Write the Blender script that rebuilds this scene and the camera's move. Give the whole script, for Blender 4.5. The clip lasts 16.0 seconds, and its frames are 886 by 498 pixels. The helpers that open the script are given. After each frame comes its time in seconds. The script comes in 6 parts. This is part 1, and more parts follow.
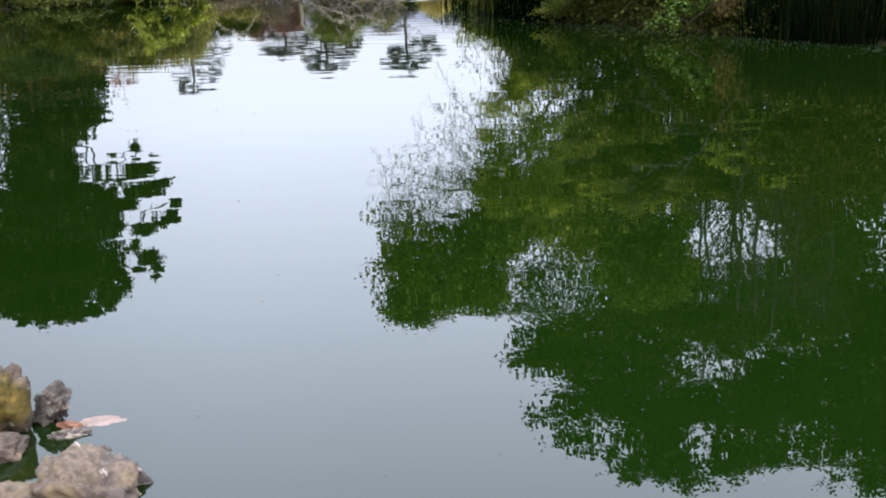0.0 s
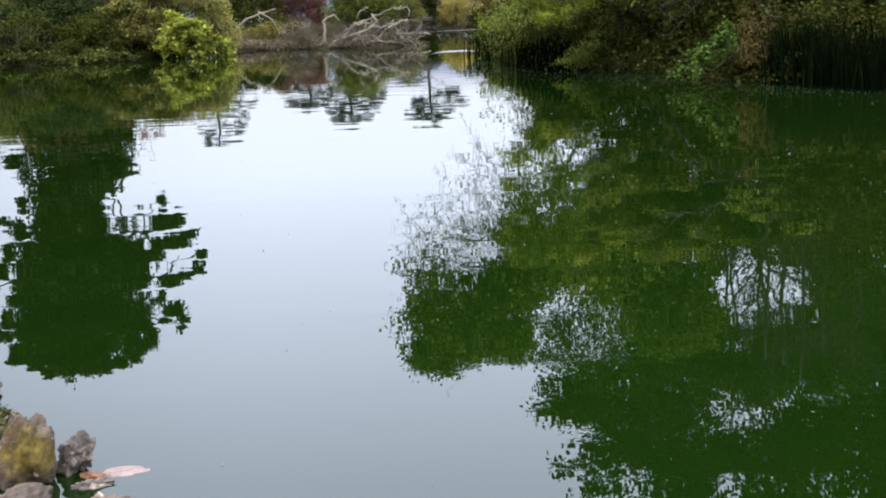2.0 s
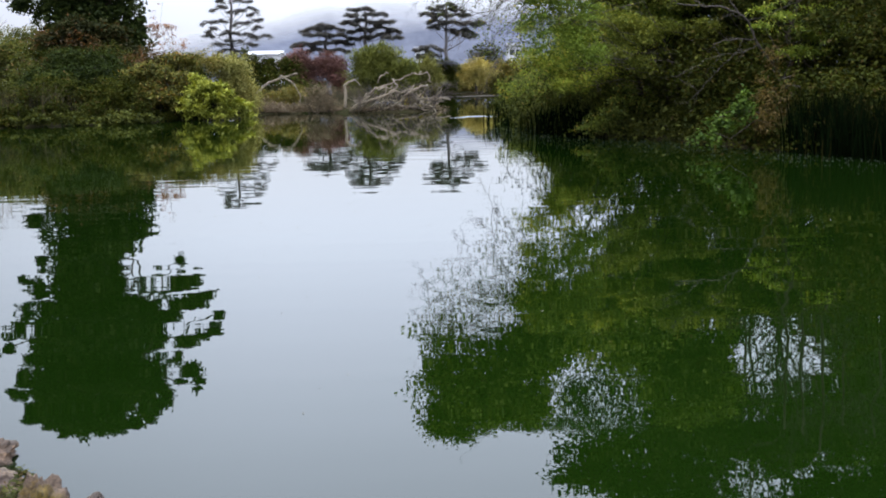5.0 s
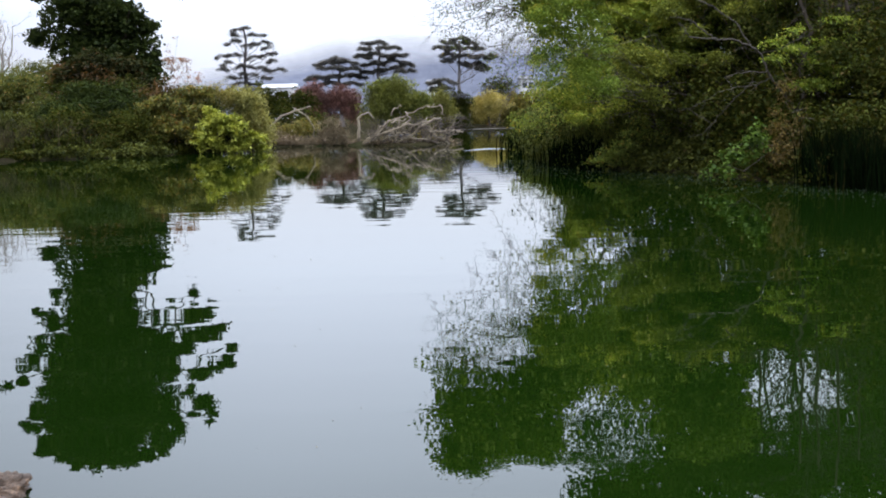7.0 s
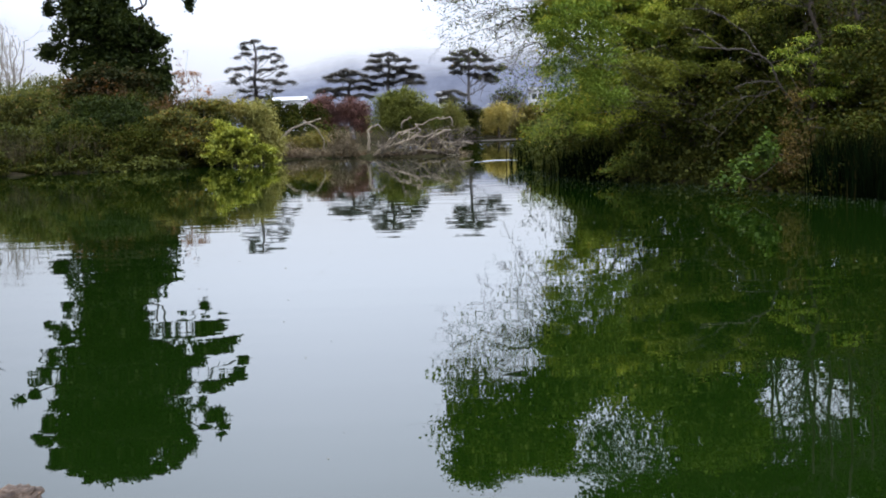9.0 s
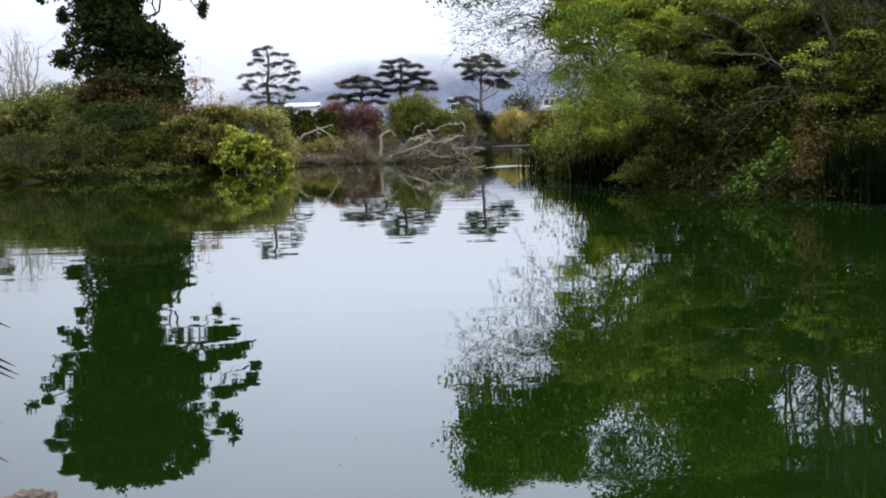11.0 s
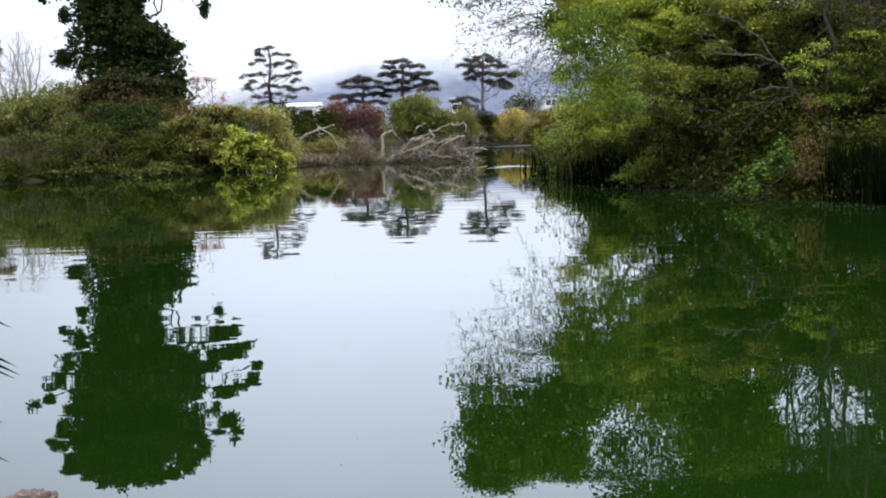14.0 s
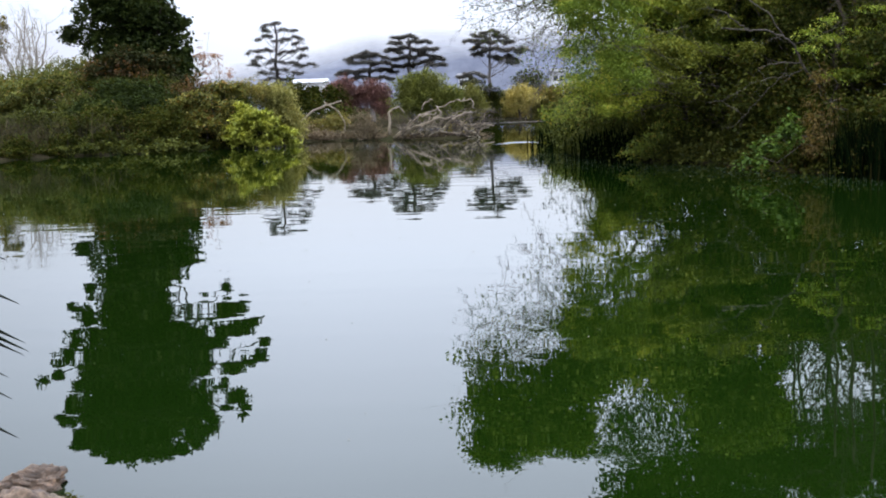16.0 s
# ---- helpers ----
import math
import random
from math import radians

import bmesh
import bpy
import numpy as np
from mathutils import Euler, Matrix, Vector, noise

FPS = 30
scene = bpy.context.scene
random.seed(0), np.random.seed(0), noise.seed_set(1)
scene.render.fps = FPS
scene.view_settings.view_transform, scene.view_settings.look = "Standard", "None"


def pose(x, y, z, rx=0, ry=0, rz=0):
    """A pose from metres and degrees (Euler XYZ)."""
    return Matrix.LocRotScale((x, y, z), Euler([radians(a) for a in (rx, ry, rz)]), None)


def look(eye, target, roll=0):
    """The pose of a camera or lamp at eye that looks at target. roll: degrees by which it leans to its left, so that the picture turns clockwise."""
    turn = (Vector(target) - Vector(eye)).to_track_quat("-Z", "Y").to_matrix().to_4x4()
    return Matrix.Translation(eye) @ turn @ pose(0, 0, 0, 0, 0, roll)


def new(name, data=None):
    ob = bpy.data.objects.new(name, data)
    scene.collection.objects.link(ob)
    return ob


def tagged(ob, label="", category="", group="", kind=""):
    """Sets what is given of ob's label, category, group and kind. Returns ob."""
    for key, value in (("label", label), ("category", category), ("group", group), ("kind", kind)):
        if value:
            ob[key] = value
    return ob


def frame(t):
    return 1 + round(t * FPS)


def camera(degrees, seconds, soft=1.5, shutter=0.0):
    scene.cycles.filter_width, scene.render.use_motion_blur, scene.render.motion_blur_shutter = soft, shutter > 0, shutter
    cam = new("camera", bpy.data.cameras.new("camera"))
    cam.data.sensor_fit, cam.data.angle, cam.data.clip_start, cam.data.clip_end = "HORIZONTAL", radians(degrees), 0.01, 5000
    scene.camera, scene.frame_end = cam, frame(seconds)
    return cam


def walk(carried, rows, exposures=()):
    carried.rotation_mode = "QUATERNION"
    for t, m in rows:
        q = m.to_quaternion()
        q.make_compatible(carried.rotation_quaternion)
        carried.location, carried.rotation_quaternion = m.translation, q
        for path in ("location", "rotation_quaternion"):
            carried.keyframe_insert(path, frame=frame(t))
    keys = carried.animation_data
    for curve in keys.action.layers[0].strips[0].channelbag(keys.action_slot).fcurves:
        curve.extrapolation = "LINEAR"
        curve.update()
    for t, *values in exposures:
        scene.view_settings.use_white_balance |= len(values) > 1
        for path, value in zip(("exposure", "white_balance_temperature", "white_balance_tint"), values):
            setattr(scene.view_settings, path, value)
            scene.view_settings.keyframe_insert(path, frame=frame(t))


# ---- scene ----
# ---------------------------------------------------------------- camera
FOV = 40.5
cam = camera(FOV, 16.0, soft=1.95)
EYE = Vector((0.0, 0.0, 1.9))          # eye height above the water
# seconds, shift of the eye in x y z, yaw, pitch, roll in degrees
PATH = [
    (0, 0.004, -0.003, 0.007, -3.72, -13.67, -1.25),
    (0.5, 0.004, -0.003, 0.002, -3.77, -13.14, -1.38),
    (1, 0.009, -0.000, -0.003, -3.44, -12.55, -1.59),
    (1.5, 0.012, 0.003, -0.006, -2.84, -11.86, -1.76),
    (2, 0.011, 0.004, -0.008, -2.57, -11.24, -1.90),
    (2.5, 0.009, 0.005, -0.009, -2.18, -10.66, -1.85),
    (3, 0.003, 0.003, -0.005, -2.04, -10.04, -1.53),
    (3.5, -0.002, 0.002, -0.001, -1.98, -9.67, -1.36),
    (4, 0.003, 0.002, -0.003, -1.97, -9.16, -1.38),
    (6.5, -0.004, -0.000, 0.006, -1.40, -6.99, -1.21),
    (7, -0.004, -0.000, 0.006, -1.24, -6.63, -1.35),
    (7.5, -0.004, 0.000, 0.005, -1.06, -6.33, -1.44),
    (8, -0.004, 0.000, 0.005, -0.93, -6.15, -1.54),
    (10.5, -0.003, -0.007, 0.001, -0.50, -5.98, -1.96),
    (11, -0.003, -0.007, 0.001, -0.17, -5.77, -1.77),
    (11.5, -0.003, -0.005, 0.000, -0.00, -5.62, -1.56),
    (12, -0.003, -0.004, 0.000, 0.03, -5.44, -1.78),
    (12.5, -0.003, -0.002, 0.001, 0.00, -5.35, -1.76),
    (13, -0.003, -0.000, 0.000, -0.07, -5.43, -1.69),
    (13.5, -0.003, 0.001, 0.000, -0.12, -5.55, -1.69),
    (14, -0.003, 0.001, 0.000, -0.10, -5.76, -1.70),
    (14.5, -0.003, 0.002, -0.000, -0.06, -6.05, -1.90),
    (15, -0.003, 0.003, -0.000, 0.08, -6.33, -1.86),
    (15.5, -0.004, 0.003, -0.000, 0.16, -6.67, -1.97),
    (16, -0.004, 0.004, -0.000, 0.27, -6.88, -1.78),
]


def aim(x, y, z, yaw, pitch, roll):
    eye = EYE + Vector((x, y, z))
    a, p = radians(yaw), radians(pitch)
    return look(eye, eye + Vector((-math.sin(a) * math.cos(p), math.cos(a) * math.cos(p), math.sin(p))), roll)


walk(cam, [(row[0], aim(*row[1:])) for row in PATH],
     exposures=[(0, 0.11), (2, 0.13), (3, 0.02), (4, -0.19), (7, -0.17), (8, -0.2), (10.5, -0.25), (11.2, -0.24), (12.5, -0.05), (14.5, 0.02), (15.5, 0.01), (16, -0.12)])

# ---------------------------------------------------------------- overcast daylight
SKY = 4.3
world = bpy.data.worlds.new("overcast_sky")
scene.world = world
world.use_nodes = True
wn, wl = world.node_tree.nodes, world.node_tree.links
wn.clear()
w_out = wn.new("ShaderNodeOutputWorld")
w_sky = wn.new("ShaderNodeTexSky")
w_sky.sky_type = "NISHITA"
w_sky.sun_disc = False
w_sky.sun_elevation = radians(52)
w_sky.sun_rotation = radians(200)
w_sky.dust_density = 4.0
w_blue = wn.new("ShaderNodeBackground")
w_blue.inputs["Strength"].default_value = 0.05
wl.new(w_sky.outputs["Color"], w_blue.inputs["Color"])
w_co = wn.new("ShaderNodeTexCoord")
w_sep = wn.new("ShaderNodeSeparateXYZ")
wl.new(w_co.outputs["Generated"], w_sep.inputs[0])
w_ramp = wn.new("ShaderNodeValToRGB")       # cloud deck: several times as bright overhead as at the horizon
w_ramp.color_ramp.elements[0].color = (0.205, 0.217, 0.252, 1)
w_ramp.color_ramp.elements[1].color = (1.0, 1.08, 1.26, 1)
w_mid = w_ramp.color_ramp.elements.new(0.4)
w_mid.color = (0.62, 0.685, 0.845, 1)
w_low = w_ramp.color_ramp.elements.new(0.06)
w_low.color = (0.245, 0.26, 0.305, 1)
w_lower = w_ramp.color_ramp.elements.new(0.13)
w_lower.color = (0.365, 0.395, 0.475, 1)
wl.new(w_sep.outputs["Z"], w_ramp.inputs["Fac"])
w_cloud = wn.new("ShaderNodeBackground")
wl.new(w_ramp.outputs["Color"], w_cloud.inputs["Color"])
w_side = wn.new("ShaderNodeMapRange")        # thicker cloud towards the west
w_side.interpolation_type = "SMOOTHSTEP"
for w_key, w_value in (("From Min", -0.55), ("From Max", -0.08), ("To Min", SKY * 0.6), ("To Max", SKY)):
    w_side.inputs[w_key].default_value = w_value
wl.new(w_sep.outputs["X"], w_side.inputs["Value"])
wl.new(w_side.outputs[0], w_cloud.inputs["Strength"])
w_add = wn.new("ShaderNodeAddShader")
wl.new(w_blue.outputs[0], w_add.inputs[0])
wl.new(w_cloud.outputs[0], w_add.inputs[1])
wl.new(w_add.outputs[0], w_out.inputs["Surface"])

sun_data = bpy.data.lights.new("sun", "SUN")
sun_data.energy = 1.5
sun_data.angle = radians(20)
sun_data.color = (1.0, 0.96, 0.9)
sun = new("sun", sun_data)
sun.matrix_world = look((-20, -50, 80), (0, 0, 0))


# ---------------------------------------------------------------- materials
def nodes_of(name):
    m = bpy.data.materials.new(name)
    m.use_nodes = True
    n, l = m.node_tree.nodes, m.node_tree.links
    n.clear()
    return m, n, l, n.new("ShaderNodeOutputMaterial")


def noise_node(n, l, co, scale, detail=4.0, rough=0.6, stretch=None):
    t = n.new("ShaderNodeTexNoise")
    t.inputs["Scale"].default_value = scale
    t.inputs["Detail"].default_value = detail
    t.inputs["Roughness"].default_value = rough
    if stretch:
        mp = n.new("ShaderNodeMapping")
        mp.inputs["Scale"].default_value = stretch
        l.new(co, mp.inputs["Vector"])
        co = mp.outputs["Vector"]
    l.new(co, t.inputs["Vector"])
    return t.outputs["Fac"]


def ramp_node(n, l, fac, stops):
    r = n.new("ShaderNodeValToRGB")
    e = r.color_ramp.elements
    while len(e) < len(stops):
        e.new(0.5)
    for k, (p, c) in zip(e, stops):
        k.position, k.color = p, (*c, 1)
    l.new(fac, r.inputs["Fac"])
    return r.outputs["Color"]


def mix_node(n, l, fac, a, b, mode="MIX"):
    m = n.new("ShaderNodeMix")
    m.data_type = "RGBA"
    m.blend_type = mode
    for key, v in ((0, fac), (6, a), (7, b)):
        if isinstance(v, (int, float)):
            m.inputs[key].default_value = v
        elif isinstance(v, tuple):
            m.inputs[key].default_value = (*v, 1)
        else:
            l.new(v, m.inputs[key])
    return m.outputs[2]


def bump_node(n, l, height, strength, distance):
    b = n.new("ShaderNodeBump")
    b.inputs["Strength"].default_value = strength
    b.inputs["Distance"].default_value = distance
    l.new(height, b.inputs["Height"])
    return b.outputs["Normal"]


def leaf_mat(name, dark, mid, light, odd=None, gloss=0.08, through_light=0.35, patch=0.6):
    """Leaves: colour by leaf and by patch of the crown, light passing through."""
    m, n, l, out = nodes_of(name)
    geo = n.new("ShaderNodeNewGeometry")
    co = n.new("ShaderNodeTexCoord")
    stops = [(0.0, dark), (0.45, mid), (0.9, light)]
    if odd:
        stops.append((0.985, odd))
    col = ramp_node(n, l, geo.outputs["Random Per Island"], stops)
    pt = ramp_node(n, l, noise_node(n, l, co.outputs["Object"], patch, 3), [(0.3, (0.55, 0.6, 0.55)), (0.7, (1.25, 1.2, 1.1))])
    col = mix_node(n, l, 1.0, col, pt, "MULTIPLY")
    d = n.new("ShaderNodeBsdfDiffuse")
    t = n.new("ShaderNodeBsdfTranslucent")
    g = n.new("ShaderNodeBsdfGlossy")
    g.inputs["Roughness"].default_value = 0.6
    l.new(col, d.inputs["Color"])
    l.new(mix_node(n, l, 1.0, col, (1.25, 1.15, 0.55), "MULTIPLY"), t.inputs["Color"])
    a = n.new("ShaderNodeMixShader")
    a.inputs[0].default_value = through_light
    l.new(d.outputs[0], a.inputs[1])
    l.new(t.outputs[0], a.inputs[2])
    b = n.new("ShaderNodeMixShader")
    b.inputs[0].default_value = gloss * 0.2
    l.new(a.outputs[0], b.inputs[1])
    l.new(g.outputs[0], b.inputs[2])
    l.new(b.outputs[0], out.inputs["Surface"])
    return m


def surface_mat(name, stops, scale=3.0, rough=0.85, bump=0.5, bump_scale=20.0, distance=0.02, stretch=None, second=None, spec=0.3):
    """Bark, earth, stone: two scales of colour and a bump."""
    m, n, l, out = nodes_of(name)
    co = n.new("ShaderNodeTexCoord").outputs["Object"]
    p = n.new("ShaderNodeBsdfPrincipled")
    col = ramp_node(n, l, noise_node(n, l, co, scale, 6, 0.65, stretch), stops)
    fine = noise_node(n, l, co, bump_scale, 5, 0.7, stretch)
    col = mix_node(n, l, 1.0, col, ramp_node(n, l, fine, [(0.3, (0.6, 0.6, 0.6)), (0.7, (1.2, 1.2, 1.2))]), "MULTIPLY")
    if second:
        colour, sc, lo, hi = second
        mask = ramp_node(n, l, noise_node(n, l, co, sc, 4), [(lo, (0, 0, 0)), (hi, (1, 1, 1))])
        col = mix_node(n, l, mask, col, colour)
    l.new(col, p.inputs["Base Color"])
    p.inputs["Roughness"].default_value = rough
    p.inputs["Specular IOR Level"].default_value = spec
    l.new(bump_node(n, l, fine, bump, distance), p.inputs["Normal"])
    l.new(p.outputs[0], out.inputs["Surface"])
    return m


def water_mat():
    m, n, l, out = nodes_of("pond_water")
    co = n.new("ShaderNodeTexCoord").outputs["Object"]
    p = n.new("ShaderNodeBsdfPrincipled")
    col = ramp_node(n, l, noise_node(n, l, co, 0.12, 4), [(0.3, (0.0025, 0.0087, 0.0009)), (0.7, (0.0039, 0.0109, 0.0009))])
    l.new(col, p.inputs["Base Color"])
    p.inputs["Roughness"].default_value = 0.0
    p.inputs["IOR"].default_value = 1.333
    # slow swell, finer ruffles, and calmer or livelier patches
    swell = noise_node(n, l, co, 1.0, 1, 0.4, (0.26, 1.25, 1))
    fine = noise_node(n, l, co, 1.0, 2, 0.5, (1.3, 5.0, 1))
    calm = ramp_node(n, l, noise_node(n, l, co, 0.06, 2), [(0.35, (0.25, 0.25, 0.25)), (0.65, (1, 1, 1))])
    fm = n.new("ShaderNodeMath")
    fm.operation = "MULTIPLY"
    l.new(fine, fm.inputs[0])
    l.new(calm, fm.inputs[1])
    sep = n.new("ShaderNodeSeparateXYZ")
    l.new(co, sep.inputs[0])
    lull = n.new("ShaderNodeMapRange")          # the sheltered far arm lies calmer
    lull.inputs["From Min"].default_value = 24.0
    lull.inputs["From Max"].default_value = 46.0
    lull.inputs["To Min"].default_value = 1.0
    lull.inputs["To Max"].default_value = 0.24
    l.new(sep.outputs["Y"], lull.inputs["Value"])
    sw = n.new("ShaderNodeMath")
    sw.operation = "MULTIPLY"
    l.new(swell, sw.inputs[0])
    l.new(lull.outputs[0], sw.inputs[1])
    b1 = n.new("ShaderNodeBump")
    b1.inputs["Strength"].default_value = 1.0
    b1.inputs["Distance"].default_value = 0.0033
    l.new(sw.outputs[0], b1.inputs["Height"])
    b2 = n.new("ShaderNodeBump")
    b2.inputs["Strength"].default_value = 1.0
    b2.inputs["Distance"].default_value = 0.0004
    l.new(fm.outputs[0], b2.inputs["Height"])
    l.new(b1.outputs[0], b2.inputs["Normal"])
    l.new(b2.outputs[0], p.inputs["Normal"])
    l.new(p.outputs[0], out.inputs["Surface"])
    return m


WATER = water_mat()
EARTH = surface_mat("bank_earth", [(0.3, (0.018, 0.015, 0.009)), (0.55, (0.03, 0.026, 0.015)), (0.8, (0.02, 0.03, 0.01))], 0.8, 0.95, 0.6, 9.0, 0.05, spec=0.0)
DRY_BANK = surface_mat("dry_bank", [(0.3, (0.063, 0.049, 0.0385)), (0.7, (0.14, 0.112, 0.0875))], 1.5, 0.95, 0.6, 12.0, 0.05)
BARK = surface_mat("bark_brown", [(0.3, (0.021, 0.0156, 0.0108)), (0.7, (0.054, 0.042, 0.03))], 2.0, 0.9, 0.8, 14.0, 0.02, (0.6, 0.6, 0.15))
# Bark grey lifted to paint haze over the far cypress trunks.
BARK_GREY = surface_mat("bark_misty_grey", [(0.3, (0.075, 0.07, 0.072)), (0.7, (0.15, 0.135, 0.135))], 2.0, 0.9, 0.5, 10.0, 0.02, (0.6, 0.6, 0.15))
# Pale bark, lightened further to paint the haze over the far bare trees.
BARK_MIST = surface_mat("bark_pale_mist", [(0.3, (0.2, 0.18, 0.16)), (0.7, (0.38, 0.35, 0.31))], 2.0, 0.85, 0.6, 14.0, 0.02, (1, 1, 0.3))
BARK_PALE = surface_mat("bark_pale", [(0.3, (0.12, 0.1, 0.08)), (0.7, (0.26, 0.22, 0.18))], 2.0, 0.85, 0.6, 14.0, 0.02, (1, 1, 0.3))
DEADWOOD = surface_mat("bleached_deadwood", [(0.3, (0.14, 0.11, 0.078)), (0.7, (0.32, 0.27, 0.2))], 3.0, 0.8, 0.6, 25.0, 0.01)
TWIG = surface_mat("twig_grey_brown", [(0.3, (0.05, 0.04, 0.035)), (0.7, (0.11, 0.09, 0.075))], 3.0, 0.9, 0.3, 20.0, 0.01)
BRIGHT = leaf_mat("leaf_fresh_green", (0.07513, 0.1163, 0.0187), (0.1575, 0.2198, 0.03156), (0.2726, 0.3427, 0.04909), (0.3636, 0.3231, 0.07013), 0.08, 0.35)
# Leaf green darkened to paint crown undersides seen against the sky.
CANOPY = leaf_mat("leaf_canopy_shade", (0.02548, 0.04522, 0.008031), (0.03591, 0.05988, 0.009752), (0.05212, 0.07821, 0.01261), None, 0.03, 0.12)
LEANING = leaf_mat("leaf_leaning_tree", (0.05722, 0.09359, 0.01366), (0.09442, 0.1419, 0.02048), (0.1401, 0.1932, 0.02731), None, 0.04, 0.2)
# Dimmer leaf green: weaker light further along the thicket is put into colour.
DIMGREEN = leaf_mat("leaf_dim_green", (0.06344, 0.08436, 0.01575), (0.1322, 0.1568, 0.027), (0.2326, 0.2541, 0.04275), None, 0.05, 0.3)
LOWGREEN = leaf_mat("leaf_low_shrub", (0.02398, 0.0336, 0.01), (0.05232, 0.063, 0.01562), (0.09374, 0.1008, 0.02375), None, 0.03, 0.25)
# Deep leaf green; also painted in and behind foliage as its shade.
SHADEGREEN = leaf_mat("leaf_deep_green_and_shade", (0.01526, 0.02205, 0.005625), (0.03379, 0.04305, 0.008125), (0.06322, 0.0693, 0.01188), (0.08175, 0.05775, 0.01875), 0.02, 0.25)
IVY = leaf_mat("leaf_ivy_dark", (0.01037, 0.01728, 0.005027), (0.02074, 0.03298, 0.007542), (0.03889, 0.055, 0.01131), None, 0.04, 0.2)
# Brighter leaf green: light on the thicket's outer edge is put into colour.
LITGREEN = leaf_mat("leaf_lit_edge_green", (0.1456, 0.1944, 0.03), (0.28, 0.3402, 0.05), (0.448, 0.4968, 0.08), (0.616, 0.4968, 0.12), 0.05, 0.42)
MIDGREEN = leaf_mat("leaf_mid_green", (0.04682, 0.06799, 0.01757), (0.09678, 0.133, 0.02812), (0.1795, 0.2191, 0.04571), (0.3121, 0.2267, 0.05274), 0.06, 0.5)
YELLOWBUSH = leaf_mat("leaf_yellow_green", (0.125, 0.15, 0.019), (0.25, 0.285, 0.042), (0.41, 0.435, 0.085), None, 0.1, 0.3, 1.2)
OLIVE = leaf_mat("leaf_olive", (0.06708, 0.06526, 0.01614), (0.1342, 0.1205, 0.0269), (0.2236, 0.191, 0.0538), (0.2683, 0.1506, 0.0538))
SPRAYGREEN = leaf_mat("leaf_trailing_green", (0.02398, 0.04725, 0.0075), (0.04578, 0.0819, 0.0125), (0.08175, 0.1313, 0.02), None, 0.05, 0.25)
MIXED = leaf_mat("leaf_green_and_ochre", (0.03728, 0.04452, 0.012), (0.09941, 0.1092, 0.025), (0.2154, 0.1932, 0.048), (0.3314, 0.1596, 0.045))
RUSTY = leaf_mat("leaf_rusty", (0.03488, 0.02604, 0.01063), (0.0715, 0.04536, 0.01594), (0.1221, 0.06048, 0.02231), (0.1831, 0.0714, 0.0255))
PALEOLIVE = leaf_mat("leaf_pale_olive", (0.136, 0.1272, 0.03743), (0.2125, 0.2027, 0.06237), (0.3061, 0.2922, 0.1082))
MAROON = leaf_mat("leaf_maroon", (0.07, 0.038, 0.04), (0.145, 0.07, 0.072), (0.24, 0.125, 0.115), None, 0.05, 0.2, 0.5)
HEDGE = leaf_mat("leaf_hedge", (0.0378, 0.04784, 0.0144), (0.0828, 0.09844, 0.0243), (0.1485, 0.161, 0.0387), (0.234, 0.1472, 0.045))
PETAL = leaf_mat("pale_petal", (0.1575, 0.147, 0.126), (0.2205, 0.21, 0.189), (0.2888, 0.2782, 0.2625))
WILLOW = leaf_mat("leaf_willow_green", (0.05014, 0.0651, 0.01625), (0.109, 0.1281, 0.0275), (0.1853, 0.1943, 0.04625), None, 0.05, 0.3, 0.5)
SIDEWILLOW = leaf_mat("leaf_willow_olive", (0.05995, 0.06825, 0.01875), (0.1199, 0.1239, 0.0325), (0.1962, 0.189, 0.05625), None, 0.05, 0.3, 0.5)
GOLD = leaf_mat("leaf_golden", (0.22, 0.185, 0.05), (0.4, 0.335, 0.1), (0.58, 0.5, 0.2), None, 0.05, 0.3, 0.8)
# Needle colour greyed and lifted: distance haze is painted into it.
CYPRESS = leaf_mat("needle_cypress_hazed", (0.06, 0.062, 0.066), (0.09, 0.088, 0.092), (0.14, 0.13, 0.132), None, 0.03, 0.08, 0.5)
# Near-black: the blades' look against the bright water is put into their colour.
BLADE = leaf_mat("blade_silhouette", (0.003, 0.005, 0.003), (0.006, 0.01, 0.006), (0.01, 0.015, 0.009), None, 0.03, 0.03)
# Near-black green: shade under the bank's foliage is put into the reed colour.
REED = leaf_mat("reed_green_shaded", (0.00096, 0.0024, 0.00096), (0.00216, 0.0048, 0.00192), (0.00384, 0.00768, 0.00288), (0.0168, 0.0144, 0.00576), 0.0, 0.25)
DRYREED = leaf_mat("reed_dry_brown", (0.022, 0.019, 0.011), (0.042, 0.036, 0.02), (0.075, 0.064, 0.034), (0.05, 0.06, 0.02), 0.05, 0.2)
BRUSH = leaf_mat("dry_brush", (0.0968, 0.0704, 0.0528), (0.176, 0.1364, 0.1056), (0.264, 0.2112, 0.1584), None, 0.02, 0.1)
DRYVINE = leaf_mat("leaf_withered_ochre", (0.04086, 0.02812, 0.01004), (0.09342, 0.06466, 0.02008), (0.1751, 0.1237, 0.04017), (0.03502, 0.05623, 0.01339), 0.06, 0.3)
RUSTIVY = leaf_mat("leaf_ivy_rusty", (0.0119, 0.01615, 0.0072), (0.0238, 0.0289, 0.0108), (0.0425, 0.0442, 0.0162), (0.085, 0.04675, 0.0198), 0.03, 0.2)
BANKWEED = leaf_mat("leaf_bank_weed", (0.0218, 0.0294, 0.00875), (0.0545, 0.063, 0.0175), (0.1036, 0.105, 0.03125), (0.1417, 0.0945, 0.05), 0.05, 0.2, 12.0)
